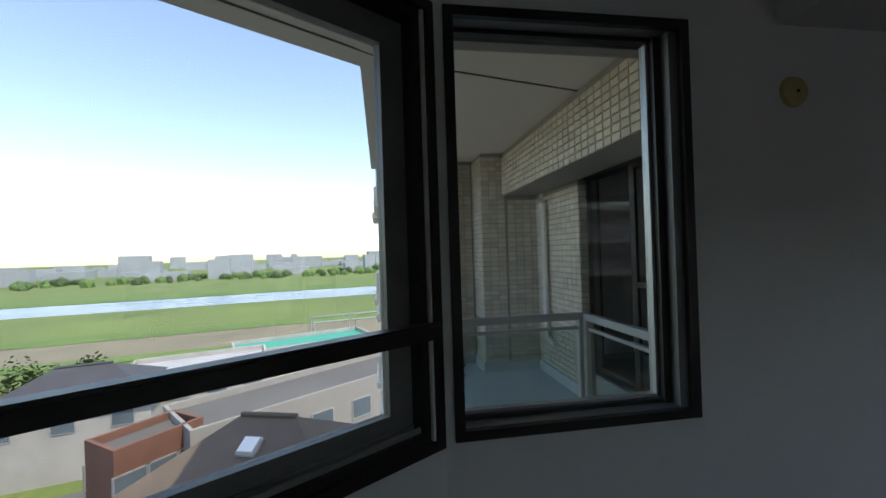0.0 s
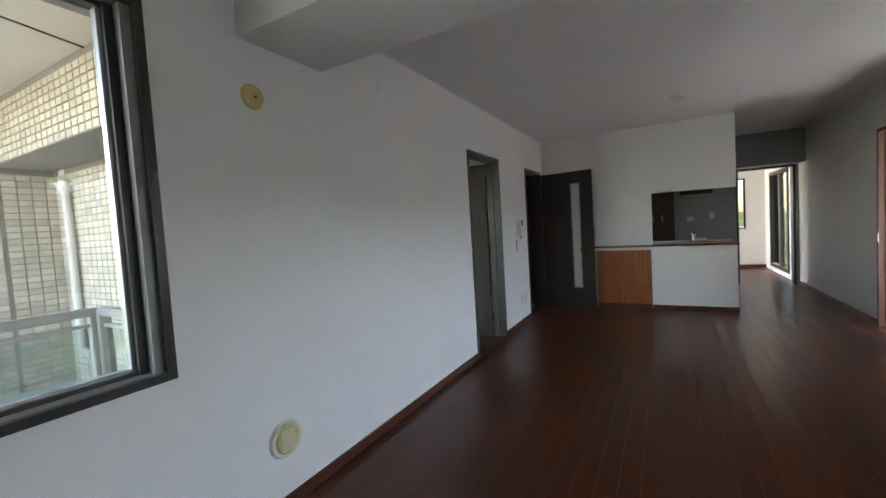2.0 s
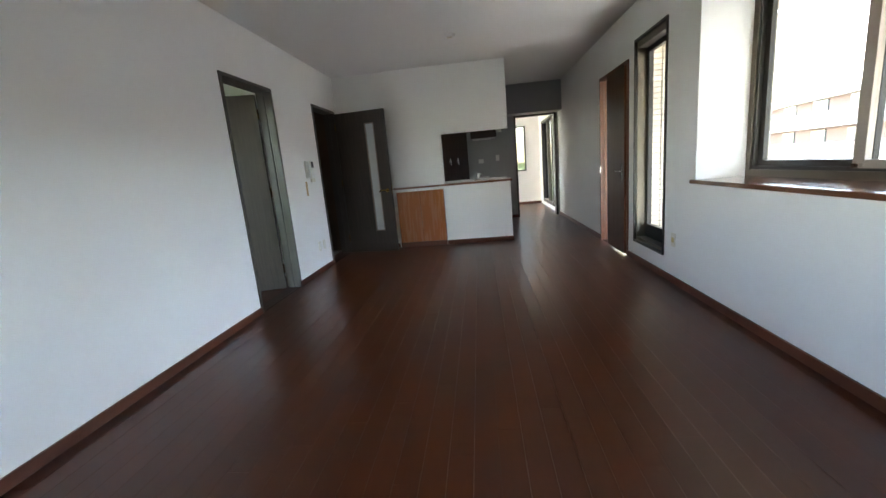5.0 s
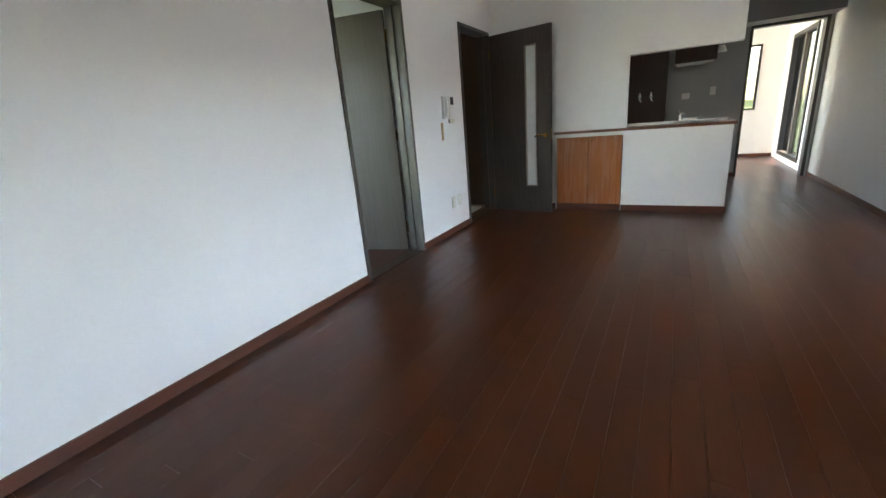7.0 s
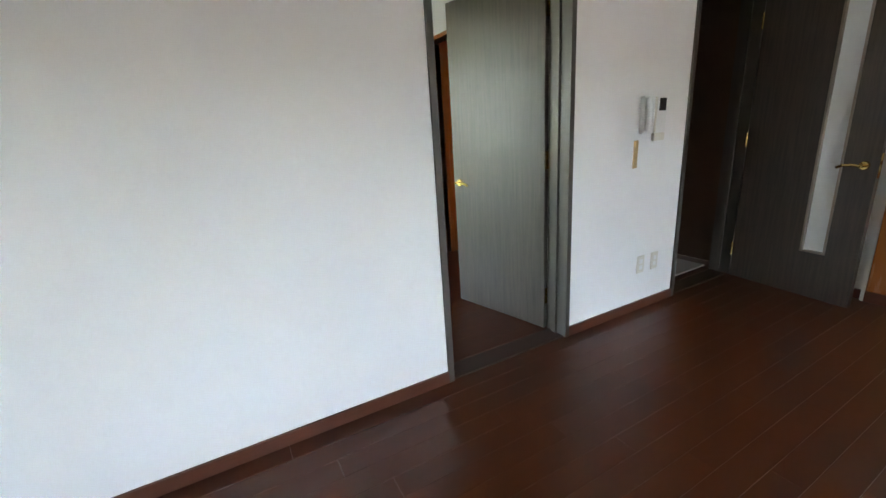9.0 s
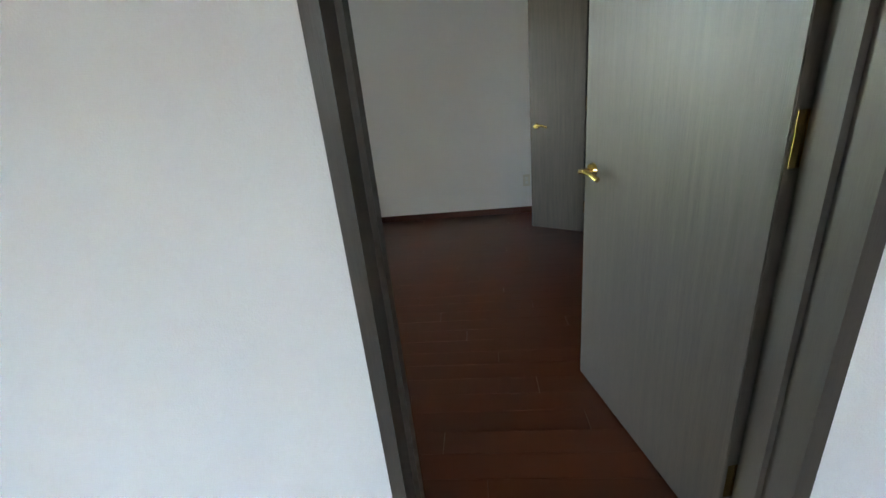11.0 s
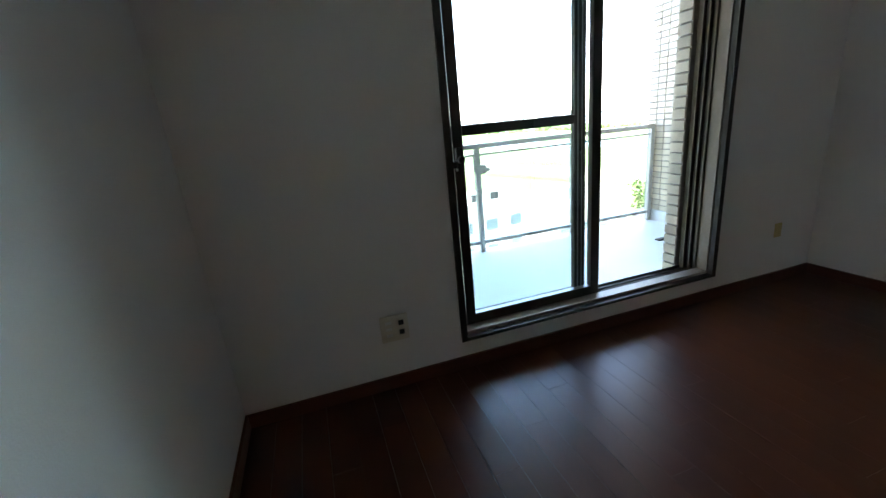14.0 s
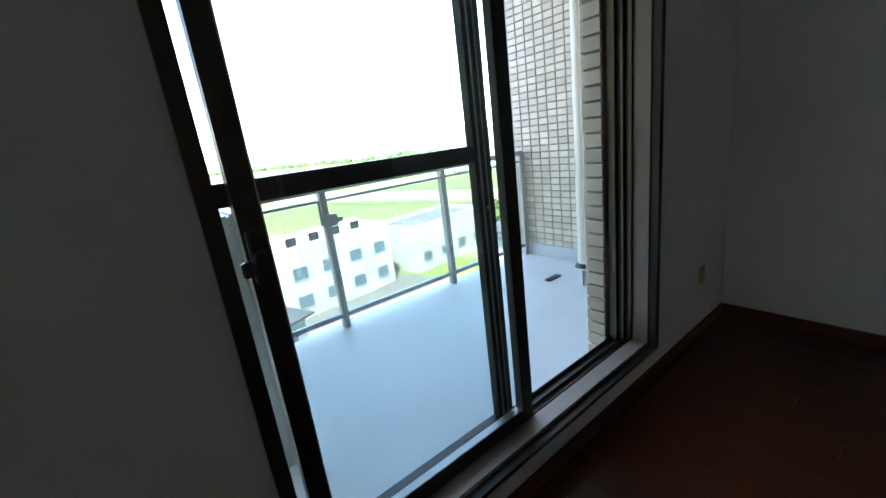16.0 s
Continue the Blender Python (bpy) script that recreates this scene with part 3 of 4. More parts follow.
add_cyl(bm, (1.98, YE + 0.34, 0.97), (1.96, YE + 0.34, 1.01), 0.007)
part("tap", bm, CHROME, sk, "chrome mixer tap")
box("sponge_tray", 1.98, 2.14, YE + 0.32, YE + 0.36, 0.916, 0.935, WHITEP, label="white tray on the sink edge", category="tray", bevel=0.004)
hood = thing("range_hood", "shallow wood-fronted range hood on grey wall", "range hood")
box("cover", 1.88, 2.36, 9.25, 9.695, 1.60, 1.78, DARKWOOD, hood, bevel=0.006)
box("filter", 1.91, 2.33, 9.28, 9.66, 1.585, 1.60, STEEL, hood)
bm = bmesh.new()
add_cyl(bm, (2.42, 9.5, 1.70), (2.42, 9.5, 1.78), 0.06, 0.03, 16)
mesh_ob("kitchen_lamp", bm, WHITEP, label="small white lamp by the range hood", category="lamp")
# back wall by the taps lies in shadow; the dark brown paints that shade
box("wall_shaded_stretch", 1.0, 1.80, 9.60, 9.69, 0, H, DARKWOOD, kind="structure")
for i, x in enumerate((1.45, 1.60)):
    bm = bmesh.new()
    add_cyl(bm, (x, 9.60, 1.22), (x, 9.55, 1.22), 0.022)
    tube(bm, [(x, 9.56, 1.22), (x, 9.53, 1.20), (x + 0.02, 9.52, 1.15)], 0.012)
    add_cyl(bm, (x, 9.555, 1.24), (x, 9.55, 1.28), 0.016)
    mesh_ob("water_tap", bm, CHROME, label="small chrome water tap on dark wall", category="tap")


def plate(name, at, label, holes, w=0.07, h=0.115, material=PLASTIC, group=""):
    """A wall plate in the local xz plane, facing local -y, with dark slots or keys."""
    p = thing(name, label, "wall plate", at, group)
    box("cover", -w / 2, w / 2, -0.008, -0.001, -h / 2, h / 2, material, p, bevel=0.0025)
    for (x, z, a, b, mt) in holes:
        box("insert", x - a, x + a, -0.0105, -0.006, z - b, z + b, mt, p)
    return p


EAST, WEST = 90, -90    # turns a plate to face +x / -x
slots = [(0, 0.02, 0.014, 0.014, WHITEP), (0, -0.02, 0.014, 0.014, WHITEP)]
for y in (6.085, 6.225):
    plate("wall_socket", pose(0, y, 0.315, 0, 0, 90), "ivory double socket plate low on white wall", slots, group="sockets by the hall door")
plate("wall_socket", pose(XR, 4.86, 0.37, 0, 0, -90), "ivory round-cornered socket plate on white wall", [(0, 0, 0.02, 0.02, YELLOW)])
tv = [(-0.03, 0.022, 0.011, 0.011, DARKP), (-0.03, -0.022, 0.011, 0.011, DARKP), (0.025, 0.03, 0.014, 0.006, WHITEP), (0.025, 0.0, 0.014, 0.006, WHITEP), (0.025, -0.03, 0.014, 0.006, WHITEP)]
plate("aerial_socket", pose(-0.78, YW, 0.29, 0, 0, 180), "ivory aerial and power socket plate on bedroom wall", [(-x, z, a, b, m) for x, z, a, b, m in tv], w=0.122, h=0.122)
plate("wall_socket", pose(-3.12, YW, 0.33, 0, 0, 180), "small beige socket plate near the room corner", [(0, 0, 0.015, 0.02, YELLOW)], w=0.055, h=0.085, material=YELLOW)
plate("wall_socket", pose(XF, 5.32, 0.33, 0, 0, 90), "white double socket plate on far bedroom wall", slots)
plate("light_switch", pose(-2.08, YN, 1.12, 0, 0, 0), "white light switch plate beside the closet", [(0, 0, 0.018, 0.03, WHITEP)])
plate("wall_socket", pose(2.05, 9.70, 1.18, 0, 0, 0), "white socket plate on grey kitchen wall", slots, w=0.1, h=0.08, material=WHITEP)
plate("wall_socket", pose(2.38, 9.70, 1.22, 0, 0, 0), "white gas outlet plate on grey kitchen wall", slots, material=WHITEP)

# intercom handset panel, its tag
ic = thing("intercom", "white wall intercom with handset and small dark screen", "intercom", pose(0, 6.08, 1.14, 0, 0, 90))
box("body", -0.10, 0.115, -0.028, -0.001, -0.005, 0.20, WHITEP, ic, bevel=0.006)
box("lower_panel", 0.02, 0.12, -0.022, -0.001, -0.05, -0.006, PLASTIC, ic, bevel=0.003)
bm = bmesh.new()
tube(bm, [(-0.075, -0.04, 0.19), (-0.075, -0.05, 0.14), (-0.075, -0.05, 0.06), (-0.075, -0.04, 0.01)], 0.016)
part("handset", bm, WHITEP, ic)
box("screen", 0.04, 0.10, -0.031, -0.028, 0.12, 0.19, DARKP, ic, "small dark screen")
box("ridge", 0.0, 0.012, -0.034, -0.028, 0.0, 0.195, PLASTIC, ic)
bm = bmesh.new()
add_box(bm, -0.018, 0.018, -0.005, -0.001, -0.10, 0.06)
add_box(bm, -0.014, 0.014, -0.009, -0.005, 0.0, 0.055)
mesh_ob("hanging_tag", bm, TAG, label="tan paper tag stuck under the intercom", category="tag", at=pose(0, 5.965, 1.04, 0, 0, 90))

# round cap and vent of the west wall
cp = thing("pipe_cap", "yellowed round plastic pipe cap on white wall", "wall cap", pose(0, 2.331, 1.95, 0, 90, 0))
bm = bmesh.new()
add_cyl(bm, (0, 0, 0.0), (0, 0, 0.012), 0.058, 0.052, 32)
part("disc", bm, YELLOW, cp)
bm = bmesh.new()
add_cyl(bm, (0.0, 0.008, 0.012), (0.0, 0.008, 0.016), 0.006, seg=10)
part("screw", bm, DARKP, cp)
vt = thing("air_vent", "round ivory wall vent low on white wall", "vent", pose(0, 2.354, 0.335, 0, 90, 0))
bm = bmesh.new()
add_cyl(bm, (0, 0, 0), (0, 0, 0.018), 0.092, 0.085, 36)
part("rim", bm, PLASTIC, vt)
bm = bmesh.new()
add_cyl(bm, (0, 0, 0.018), (0, 0, 0.026), 0.068, 0.06, 36)
part("cover_disc", bm, YELLOW, vt)
for k in range(7):
    box("slat", -0.045 + k * 0.015 - 0.003, -0.045 + k * 0.015 + 0.003, -0.04, 0.04, 0.026, 0.029, PLASTIC, vt)
# pale hook plate high on the wall
box("wall_hook", 0.001, 0.012, 3.27, 3.29, 2.22, 2.29, WHITEP, label="small white hook plate high on white wall", category="hook", bevel=0.002)


def ceiling_socket(name, x, y, label):
    c = thing(name, label, "ceiling fixture", pose(x, y, H))
    bm = bmesh.new()
    add_cyl(bm, (0, 0, 0), (0, 0, -0.022), 0.062, 0.05, 28)
    part("base", bm, WHITEP, c)
    bm = bmesh.new()
    add_box(bm, -0.028, 0.028, -0.012, 0.012, -0.034, -0.022)
    part("plug_body", bm, PLASTIC, c)
    return c


ceiling_socket("ceiling_rose", 1.85, 3.76, "white round ceiling lamp socket")
ceiling_socket("ceiling_rose", 1.78, 6.05, "white round ceiling lamp socket")

# corridor behind the hall door: glowing warm wooden cabinet and shoe clutter
box("corridor_cabinet", -0.955, -0.62, 6.9, 7.35, 0.0, 1.75, ORANGE, label="orange wood cupboard in the dark corridor", category="cupboard", bevel=0.004)
box("floor_mat", -0.58, -0.2, 6.7, 7.25, -0.001, 0.012, GREYWALL, label="dark grey mat on the corridor floor", category="mat", bevel=0.004)

# ---- balcony ----
XB, XP = -4.12, -3.66
box("balcony_floor", XB, -1.15, 1.04, 2.885, ZB - 0.18, ZB, DECK, kind="structure")
box("balcony_floor_strip", -1.15, -0.31, 2.12, 2.885, ZB - 0.18, ZB, DECK, kind="structure")
boxes("balcony_upstand", [(XB, XB + 0.02, 1.1, 2.07, ZB, ZB + 0.12), (XP, XP + 0.02, 2.06, YWO, ZB, ZB + 0.12), (XB, XP + 0.02, 2.055, 2.075, ZB, ZB + 0.12), (XP + 0.02, -2.55, YWO - 0.022, YWO - 0.002, ZB, ZB + 0.12)], DECK, kind="structure")
HS = 2.62
box("balcony_ceiling", -4.6, -0.13, 0.72, YWO, HS, HS + 0.2, PAINT, kind="structure")
boxes("soffit_slant", [(-0.56, 4.0, -1.32, -0.13, HS + 0.004, HS + 0.2)], PAINT, kind="structure", at=SLANT)
boxes("soffit_groove", [(-0.55, 4.0, -1.14, -1.128, HS - 0.002, HS + 0.006)], DARKP, kind="structure", at=SLANT)
boxes("soffit_groove_west", [(0, 1.9, -0.006, 0.006, HS - 0.006, HS + 0.002)], DARKP, kind="structure", at=pose(-1.28, 0.85, 0, 0, 0, 104))
# backing walls behind the tiles
boxes("balcony_wall", [(XB - 0.15, XB - 0.006, 1.02, 2.1, ZB - 0.2, HS), (XB - 0.15, XP - 0.006, 2.086, YWO, ZB - 0.2, HS), (XP - 0.006, -2.64, YWO + 0.006, YWO + 0.02, ZB - 0.2, HS),
                       (-1.05, -0.13, YWO + 0.006, YWO + 0.02, ZB - 0.2, HS), (-2.64, -1.05, YWO + 0.006, YWO + 0.02, 2.15, HS), (XP + 0.006, -0.14, 2.366, YWO, 2.086, HS),
                       (-2.54, -1.05, 2.886, 2.897, ZB - 0.2, 0.14)], GROUT, kind="structure")
boxes("outer_wall", [(-0.30, -0.135, 1.96, YWO, ZB - 0.2, HS), (-0.30, -0.135, 1.0, 1.96, ZB - 0.2, 0.78), (-0.30, -0.135, 1.0, 1.96, 2.2, HS)], GROUT, kind="structure")


def rail_run(root, length, posts, top=0.91, foot=ZB + 0.08, glass=True):
    box("top_rail", 0, length, -0.03, 0.03, top - 0.035, top + 0.01, GREYALU, root, bevel=0.008)
    box("under_rail", 0, length, -0.012, 0.012, top - 0.10, top - 0.08, GREYALU, root)
    box("bottom_rail", 0, length, -0.018, 0.018, foot, foot + 0.035, GREYALU, root, bevel=0.004)
    for p in posts:
        box("post", p - 0.022, p + 0.022, -0.03, 0.03, ZB, top - 0.03, GREYALU, root, bevel=0.004)
    edges = sorted(posts)
    for a, b in zip(edges, edges[1:]):
        pane("glass_panel", a + 0.03, b - 0.03, 0.0, foot + 0.035, top - 0.105, root, BALGLASS)


fr = thing("balcony_railing", "grey aluminium balcony railing with clear panels", "railing", pose(-1.30, 1.12, 0, 0, 0, 180))
rail_run(fr, 2.80, [0.03, 0.745, 1.79, 2.775])
for a, b in ((0.82, 1.20), (1.82, 2.18)):
    n = 6
    for k in range(n):
        x = a + (b - a) * k / n if a > 1.5 else 0.66 - 0.06 * k
        bm = bmesh.new()
        bmesh.ops.create_circle(bm, segments=14, radius=0.022)
        for v in bm.verts:
            v.co = Vector((x + 0.03 + v.co.x * 1.3, 0.0, 0.845 + v.co.y * 0.8))
        ed = bm.edges[:]
        r = bmesh.ops.extrude_edge_only(bm, edges=ed)
        for v in r["geom"]:
            if isinstance(v, bmesh.types.BMVert):
                v.co.y += 0.012
        part("pierced_ring", bm, GREYALU, fr)
sr = thing("balcony_railing", "grey aluminium side railing of the balcony", "railing", pose(-1.31, 2.16, 0, 0, 0, -90))
rail_run(sr, 1.00, [0.02, 0.98], top=0.95)
rr_ = thing("balcony_railing", "short grey aluminium return railing against the tiled wall", "railing", pose(-1.275, 2.17, 0, 0, 0, 0))
rail_run(rr_, 0.96, [0.02, 0.94], top=0.95)
cl = thing("pole_bracket", "grey laundry pole bracket clamped to railing post", "bracket", pose(-2.045, 1.152, 0.70))
box("clamp", -0.05, 0.05, 0.0, 0.06, -0.05, 0.03, GREYALU, cl, bevel=0.005)
box("upright", 0.045, 0.06, 0.02, 0.035, -0.04, 0.13, GREYALU, cl)
box("arm", -0.09, -0.05, 0.02, 0.05, -0.03, 0.0, GREYALU, cl)
# drain pipes
bm = bmesh.new()
add_cyl(bm, (-4.04, 1.82, ZB + 0.03), (-4.04, 1.82, HS), 0.055, seg=20)
dp = mesh_ob("drain_pipe", bm, PIPE, label="cream vertical drain pipe against tiled wall", category="pipe")
bm = bmesh.new()
add_cyl(bm, (0, 0, 0), (0, 0, 0.035), 0.085, 0.06, 20)
mesh_ob("drain_grate", bm, DARKP, label="dark drain grate at the pipe foot", category="drain", at=pose(-4.04, 1.82, ZB))
ac = thing("duct_cover", "cream air-conditioner duct cover on tiled wall", "duct", pose(-3.30, YWO - 0.05, 0))
bm = bmesh.new()
tube(bm, [(0, 0, 1.86), (0, 0, 0.34), (0.22, 0, 0.31)], 0.035, 12)
part("duct", bm, PIPE, ac)
bm = bmesh.new()
bmesh.ops.create_uvsphere(bm, u_segments=14, v_segments=8, radius=0.055, matrix=Matrix.Translation((-0.01, 0.0, 1.90)) @ Matrix.Diagonal((1, 1, 1.5, 1)))
part("elbow_cap", bm, PIPE, ac)
box("floor_scrap", -3.72, -3.56, 1.75, 1.80, ZB, ZB + 0.012, DARKP, label="small dark strip lying on balcony floor", category="strip")

# ---- building wing along the west side ----
wing = thing("apartment_wing", "cream concrete wing of the building with stacked balconies", "building", pose(0, 0, 0))
boxes("wall", [(-16, -4.6, 1.6, 8, -15, 12)], PAINT, wing)
for k, z in enumerate((-6.2, -3.2, -0.35, 2.62, 5.6)):
    for j, x in enumerate((-7.0, -10.5, -14.0)):
        bm = bmesh.new()
        add_box(bm, x - 1.3, x + 1.3, 0.78 - 0.1 * j, 1.6, z, z + 0.2)
        add_box(bm, x - 1.2, x + 1.2, 0.85 - 0.1 * j, 0.97 - 0.1 * j, z + 0.2, z + 1.1)
        part("balcony", bm, PAINT, wing, bevel=0.02)
        box("window", x - 0.9, x + 0.9, 1.56, 1.62, z + 0.4, z + 2.2, WINDARK, wing)
boxes("own_wall", [(-4.4, 0, 2.7, 3.0, -15, -0.3), (-4.4, 4.4, 3.0, 12.4, -15, -0.3), (-0.1, 4.4, -2.2, 3.0, -15, -0.3)], PAINT, wing)
boxes("roof_mass", [(-4.4, 4.4, 2.7, 12.4, 2.85, 3.1), (0.3, 4.4, -2.2, 2.7, 2.85, 3.1)], PAINT, wing)

# ---- east side: outer slab, rail, facing building ----
box("east_eave", 3.95, 5.2, -1.5, 12.3, 2.42, 2.62, PAINT, kind="structure")
box("east_balcony_floor", 3.95, 5.6, -1.5, 12.3, -0.4, -0.1, DECK, kind="structure")
boxes("tiled_beam_core", [(6.1, 6.25, -1.5, 2.9, 2.0, 3.1)], GROUT, kind="structure")
er = thing("east_railing", "dark metal balcony railing outside the bay window", "railing", pose(5.55, 1.6, 0, 0, 0, 90))
box("top_rail", 0, 3.0, -0.03, 0.03, 0.93, 1.0, BRONZE, er)
for k in range(4):
    box("post", k * 0.98, k * 0.98 + 0.05, -0.025, 0.025, -0.1, 0.93, BRONZE, er)
fb = thing("facing_building", "pale pink apartment block with red-brown bands across the street", "building", pose(34, 30, 0, 0, 0, -12))
boxes("wall", [(0, 9, -60, 40, -15, 4.6)], BRICKR, fb)
boxes("roof_slab", [(-1.0, 9.5, -60, 40, 4.6, 5.2)], PAINT, fb)
for k in range(6):
    z = -13 + 3.0 * k
    box("balcony_band", -1.3, 0.0, -60, 40, z, z + 1.25, PINKWALL, fb)
    box("slab_edge", -1.45, 0.0, -60, 40, z - 0.25, z - 0.002, PAINT, fb)
wm = None
for k in range(2, 6):
    for j in range(14):
        z, y = -13 + 3.0 * k + 1.3, -50 + j * 6.2
        if wm is None:
            wm = box("window", -0.12, 0.02, 0, 2.6, 0, 1.2, WINDARK, fb)
            wm.location = (0, y, z)
        else:
            o = wm.copy()
            scene.collection.objects.link(o)
            o.location = (0, y, z)

# ---- ground, river, far town ----
ZG = -15.0
bm = bmesh.new()
bmesh.ops.create_grid(bm, x_segments=40, y_segments=40, size=3000)
mesh_ob("ground", bm, GRASS, kind="structure", at=pose(0, 0, ZG))
RIV = pose(0, 0, ZG, 0, 0, 14)


def strip(name, x0, x1, z, material, n=80, amp=4.0, seed=0.0):
    """A long winding band parallel to the river (local y), between local x0 and x1."""
    bm = bmesh.new()
    rows = []
    for i in range(n + 1):
        y = -1500 + 3000 * i / n
        bend = 0.00005 * y * abs(y) * 0.25 + amp * noise.noise((y * 0.01, seed, 0))
        w = amp * 0.5 * noise.noise((y * 0.02, seed + 7, 3))
        rows.append((bm.verts.new((x0 + bend, y, z)), bm.verts.new((x1 + bend + w, y, z))))
    for a, b in zip(rows, rows[1:]):
        bm.faces.new((a[0], a[1], b[1], b[0]))
    return mesh_ob(name, bm, material, kind="structure", at=RIV)


strip("road", -47, -43, 0.05, TRACK, seed=1)
strip("road_track", -104, -82, 0.05, TRACK, seed=2)
strip("reed_bank", -112, -103, 0.12, GRASS2, seed=3)
strip("reed_bank_inner", -84, -79, 0.12, GRASS2, seed=5)
strip("water", -202, -163, 0.06, WATER, amp=10, seed=4)
strip("far_bank", -240, -203, 0.1, GRASS2, amp=8, seed=6)
strip("pavement", -36, 60, 0.04, ASPHALT, amp=2, seed=8)
rnd = random.Random(5)
town = thing("distant_town", "hazy row of distant town buildings beyond the river", "buildings", RIV, kind="stuff")
bm = bmesh.new()
for i in range(420):
    y, x = rnd.uniform(-1400, 900), -rnd.uniform(360, 900)
    w, d, h = rnd.uniform(8, 34), rnd.uniform(8, 20), rnd.choice((5, 6, 7, 9, 12, 16, 22))
    add_box(bm, x - d, x, y, y + w, 0, h)
part("town_blocks", bm, FARB, town)
bm = bmesh.new()
for i in range(900):
    y, x = rnd.uniform(-1400, 900), -rnd.uniform(335, 420)
    bmesh.ops.create_icosphere(bm, subdivisions=1, radius=rnd.uniform(2, 5), matrix=Matrix.Translation((x, y, rnd.uniform(0, 2))))
part("tree_line", bm, LEAF, town)
fw = thing("factory_hall", "long pale factory hall on the far river bank", "building", RIV @ pose(-360, -260, 0))
box("hall", -30, 0, 0, 60, 0, 20, FARB, fw)
box("roof", -31, 1, -1, 61, 20, 21, ROOFW, fw)


def hip_house(name, label, cx, cy, w, d, eave, ridge, turn, roof, wall, windows=3, over=0.5):
    """A house with a hipped roof, walls, windows with frames."""
    h = thing(name, label, "house", pose(cx, cy, ZG, 0, 0, turn))
    box("wall", -w / 2, w / 2, -d / 2, d / 2, 0, eave, wall, h)
    bm = bmesh.new()
    W, D = w / 2 + over, d / 2 + over
    r = max(0.1, W - D * 0.9)
    v = [bm.verts.new(c) for c in ((-W, -D, eave), (W, -D, eave), (W, D, eave), (-W, D, eave), (-r, 0, ridge), (r, 0, ridge), (-W, -D, eave - 0.15), (W, -D, eave - 0.15), (W, D, eave - 0.15), (-W, D, eave - 0.15))]
    for f in ((0, 1, 5, 4), (1, 2, 5), (2, 3, 4, 5), (3, 0, 4), (6, 7, 1, 0), (7, 8, 2, 1), (8, 9, 3, 2), (9, 6, 0, 3), (9, 8, 7, 6)):
        bm.faces.new([v[i] for i in f])
    part("roof", bm, roof, h)
    bm = bmesh.new()
    tube(bm, [(-r, 0, ridge + 0.05), (r, 0, ridge + 0.05)], 0.12, 8)
    part("ridge_cap", bm, roof, h)
    for side in (-1, 1):
        for k in range(windows):
            x = -w / 2 + w * (k + 0.5) / windows
            wi = box("window", x - 0.7, x + 0.7, side * d / 2 - 0.04, side * d / 2 + 0.04, eave - 1.9, eave - 0.7, WINDARK, h)
            boxes("window_frame", ring(x - 0.75, x + 0.75, eave - 1.95, eave - 0.65, 0.07, side * d / 2 - 0.06, side * d / 2 + 0.06), GREYALU, wi)
    return h


def block(name, label, cx, cy, w, d, h, turn, wall, roof, windows=4):
    b = thing(name, label, "building", pose(cx, cy, ZG, 0, 0, turn))
    box("wall", -w / 2, w / 2, -d / 2, d / 2, 0, h, wall, b)
    box("roof", -w / 2 + 0.25, w / 2 - 0.25, -d / 2 + 0.25, d / 2 - 0.25, h, h + 0.05, roof, b)
    for (x0, x1, y0, y1) in ((-w / 2, w / 2, -d / 2, -d / 2 + 0.22), (-w / 2, w / 2, d / 2 - 0.22, d / 2), (-w / 2, -w / 2 + 0.22, -d / 2 + 0.22, d / 2 - 0.22), (w / 2 - 0.22, w / 2, -d / 2 + 0.22, d / 2 - 0.22)):
        box("parapet", x0, x1, y0, y1, h, h + 0.5, wall, b)
    for side in (-1, 1):
        for k in range(windows):
            x = -w / 2 + w * (k + 0.5) / windows
            for z in [zz for zz in (1.2, 4.2, 7.2) if zz + 1.3 < h]:
                wi = box("window", x - 0.8, x + 0.8, side * d / 2 - 0.05, side * d / 2 + 0.05, z, z + 1.3, WINDARK, b)
                boxes("window_frame", ring(x - 0.86, x + 0.86, z - 0.06, z + 1.36, 0.08, side * d / 2 - 0.07, side * d / 2 + 0.07), GREYALU, wi)
    return b


def skylight(x, y, z, sx=1.0, tilt=0):
    s = thing("roof_skylight", "white square skylight on a brown roof", "skylight", pose(x, y, z, tilt, 0, 72), "skylights on the brown roof")
    box("curb", -sx / 2, sx / 2, -sx / 2, sx / 2, -0.1, 0.16, ROOFW, s, bevel=0.05)
    box("lens", -sx / 2 + 0.1, sx / 2 - 0.1, -sx / 2 + 0.1, sx / 2 - 0.1, 0.16, 0.21, WHITEP, s)


hip_house("brown_roof_house", "house with brown hipped slate roof and snow guards", -19.0, -4.6, 9.5, 7.5, 6.6, 8.9, 72, ROOF, STUCCO)
block("grey_workshop", "long stained grey two-storey workshop with dark windows", -33.5, -1.5, 26, 6, 6.4, 128, CONC, ASPHALT, 8)
block("rusty_shed", "rust-red flat-roofed shed beside the workshop", -24.2, -12.6, 4.6, 3, 6.4, 144, RUST, ASPHALT, 3)
hip_house("dark_roof_house", "house with dark grey tiled hipped roof", -37, -24, 11, 8, 5.6, 7.8, 104, ROOFD, STUCCO)
block("pale_roof_warehouse", "low warehouse with pale metal roof", -42, -17, 12, 8, 6.0, 108, STUCCO, ROOFW, 4)
hip_house("white_house", "white house with dark hipped roof below the balcony", -3, -24, 9, 7, 6.0, 8.0, 20, ROOFD, STUCCO)
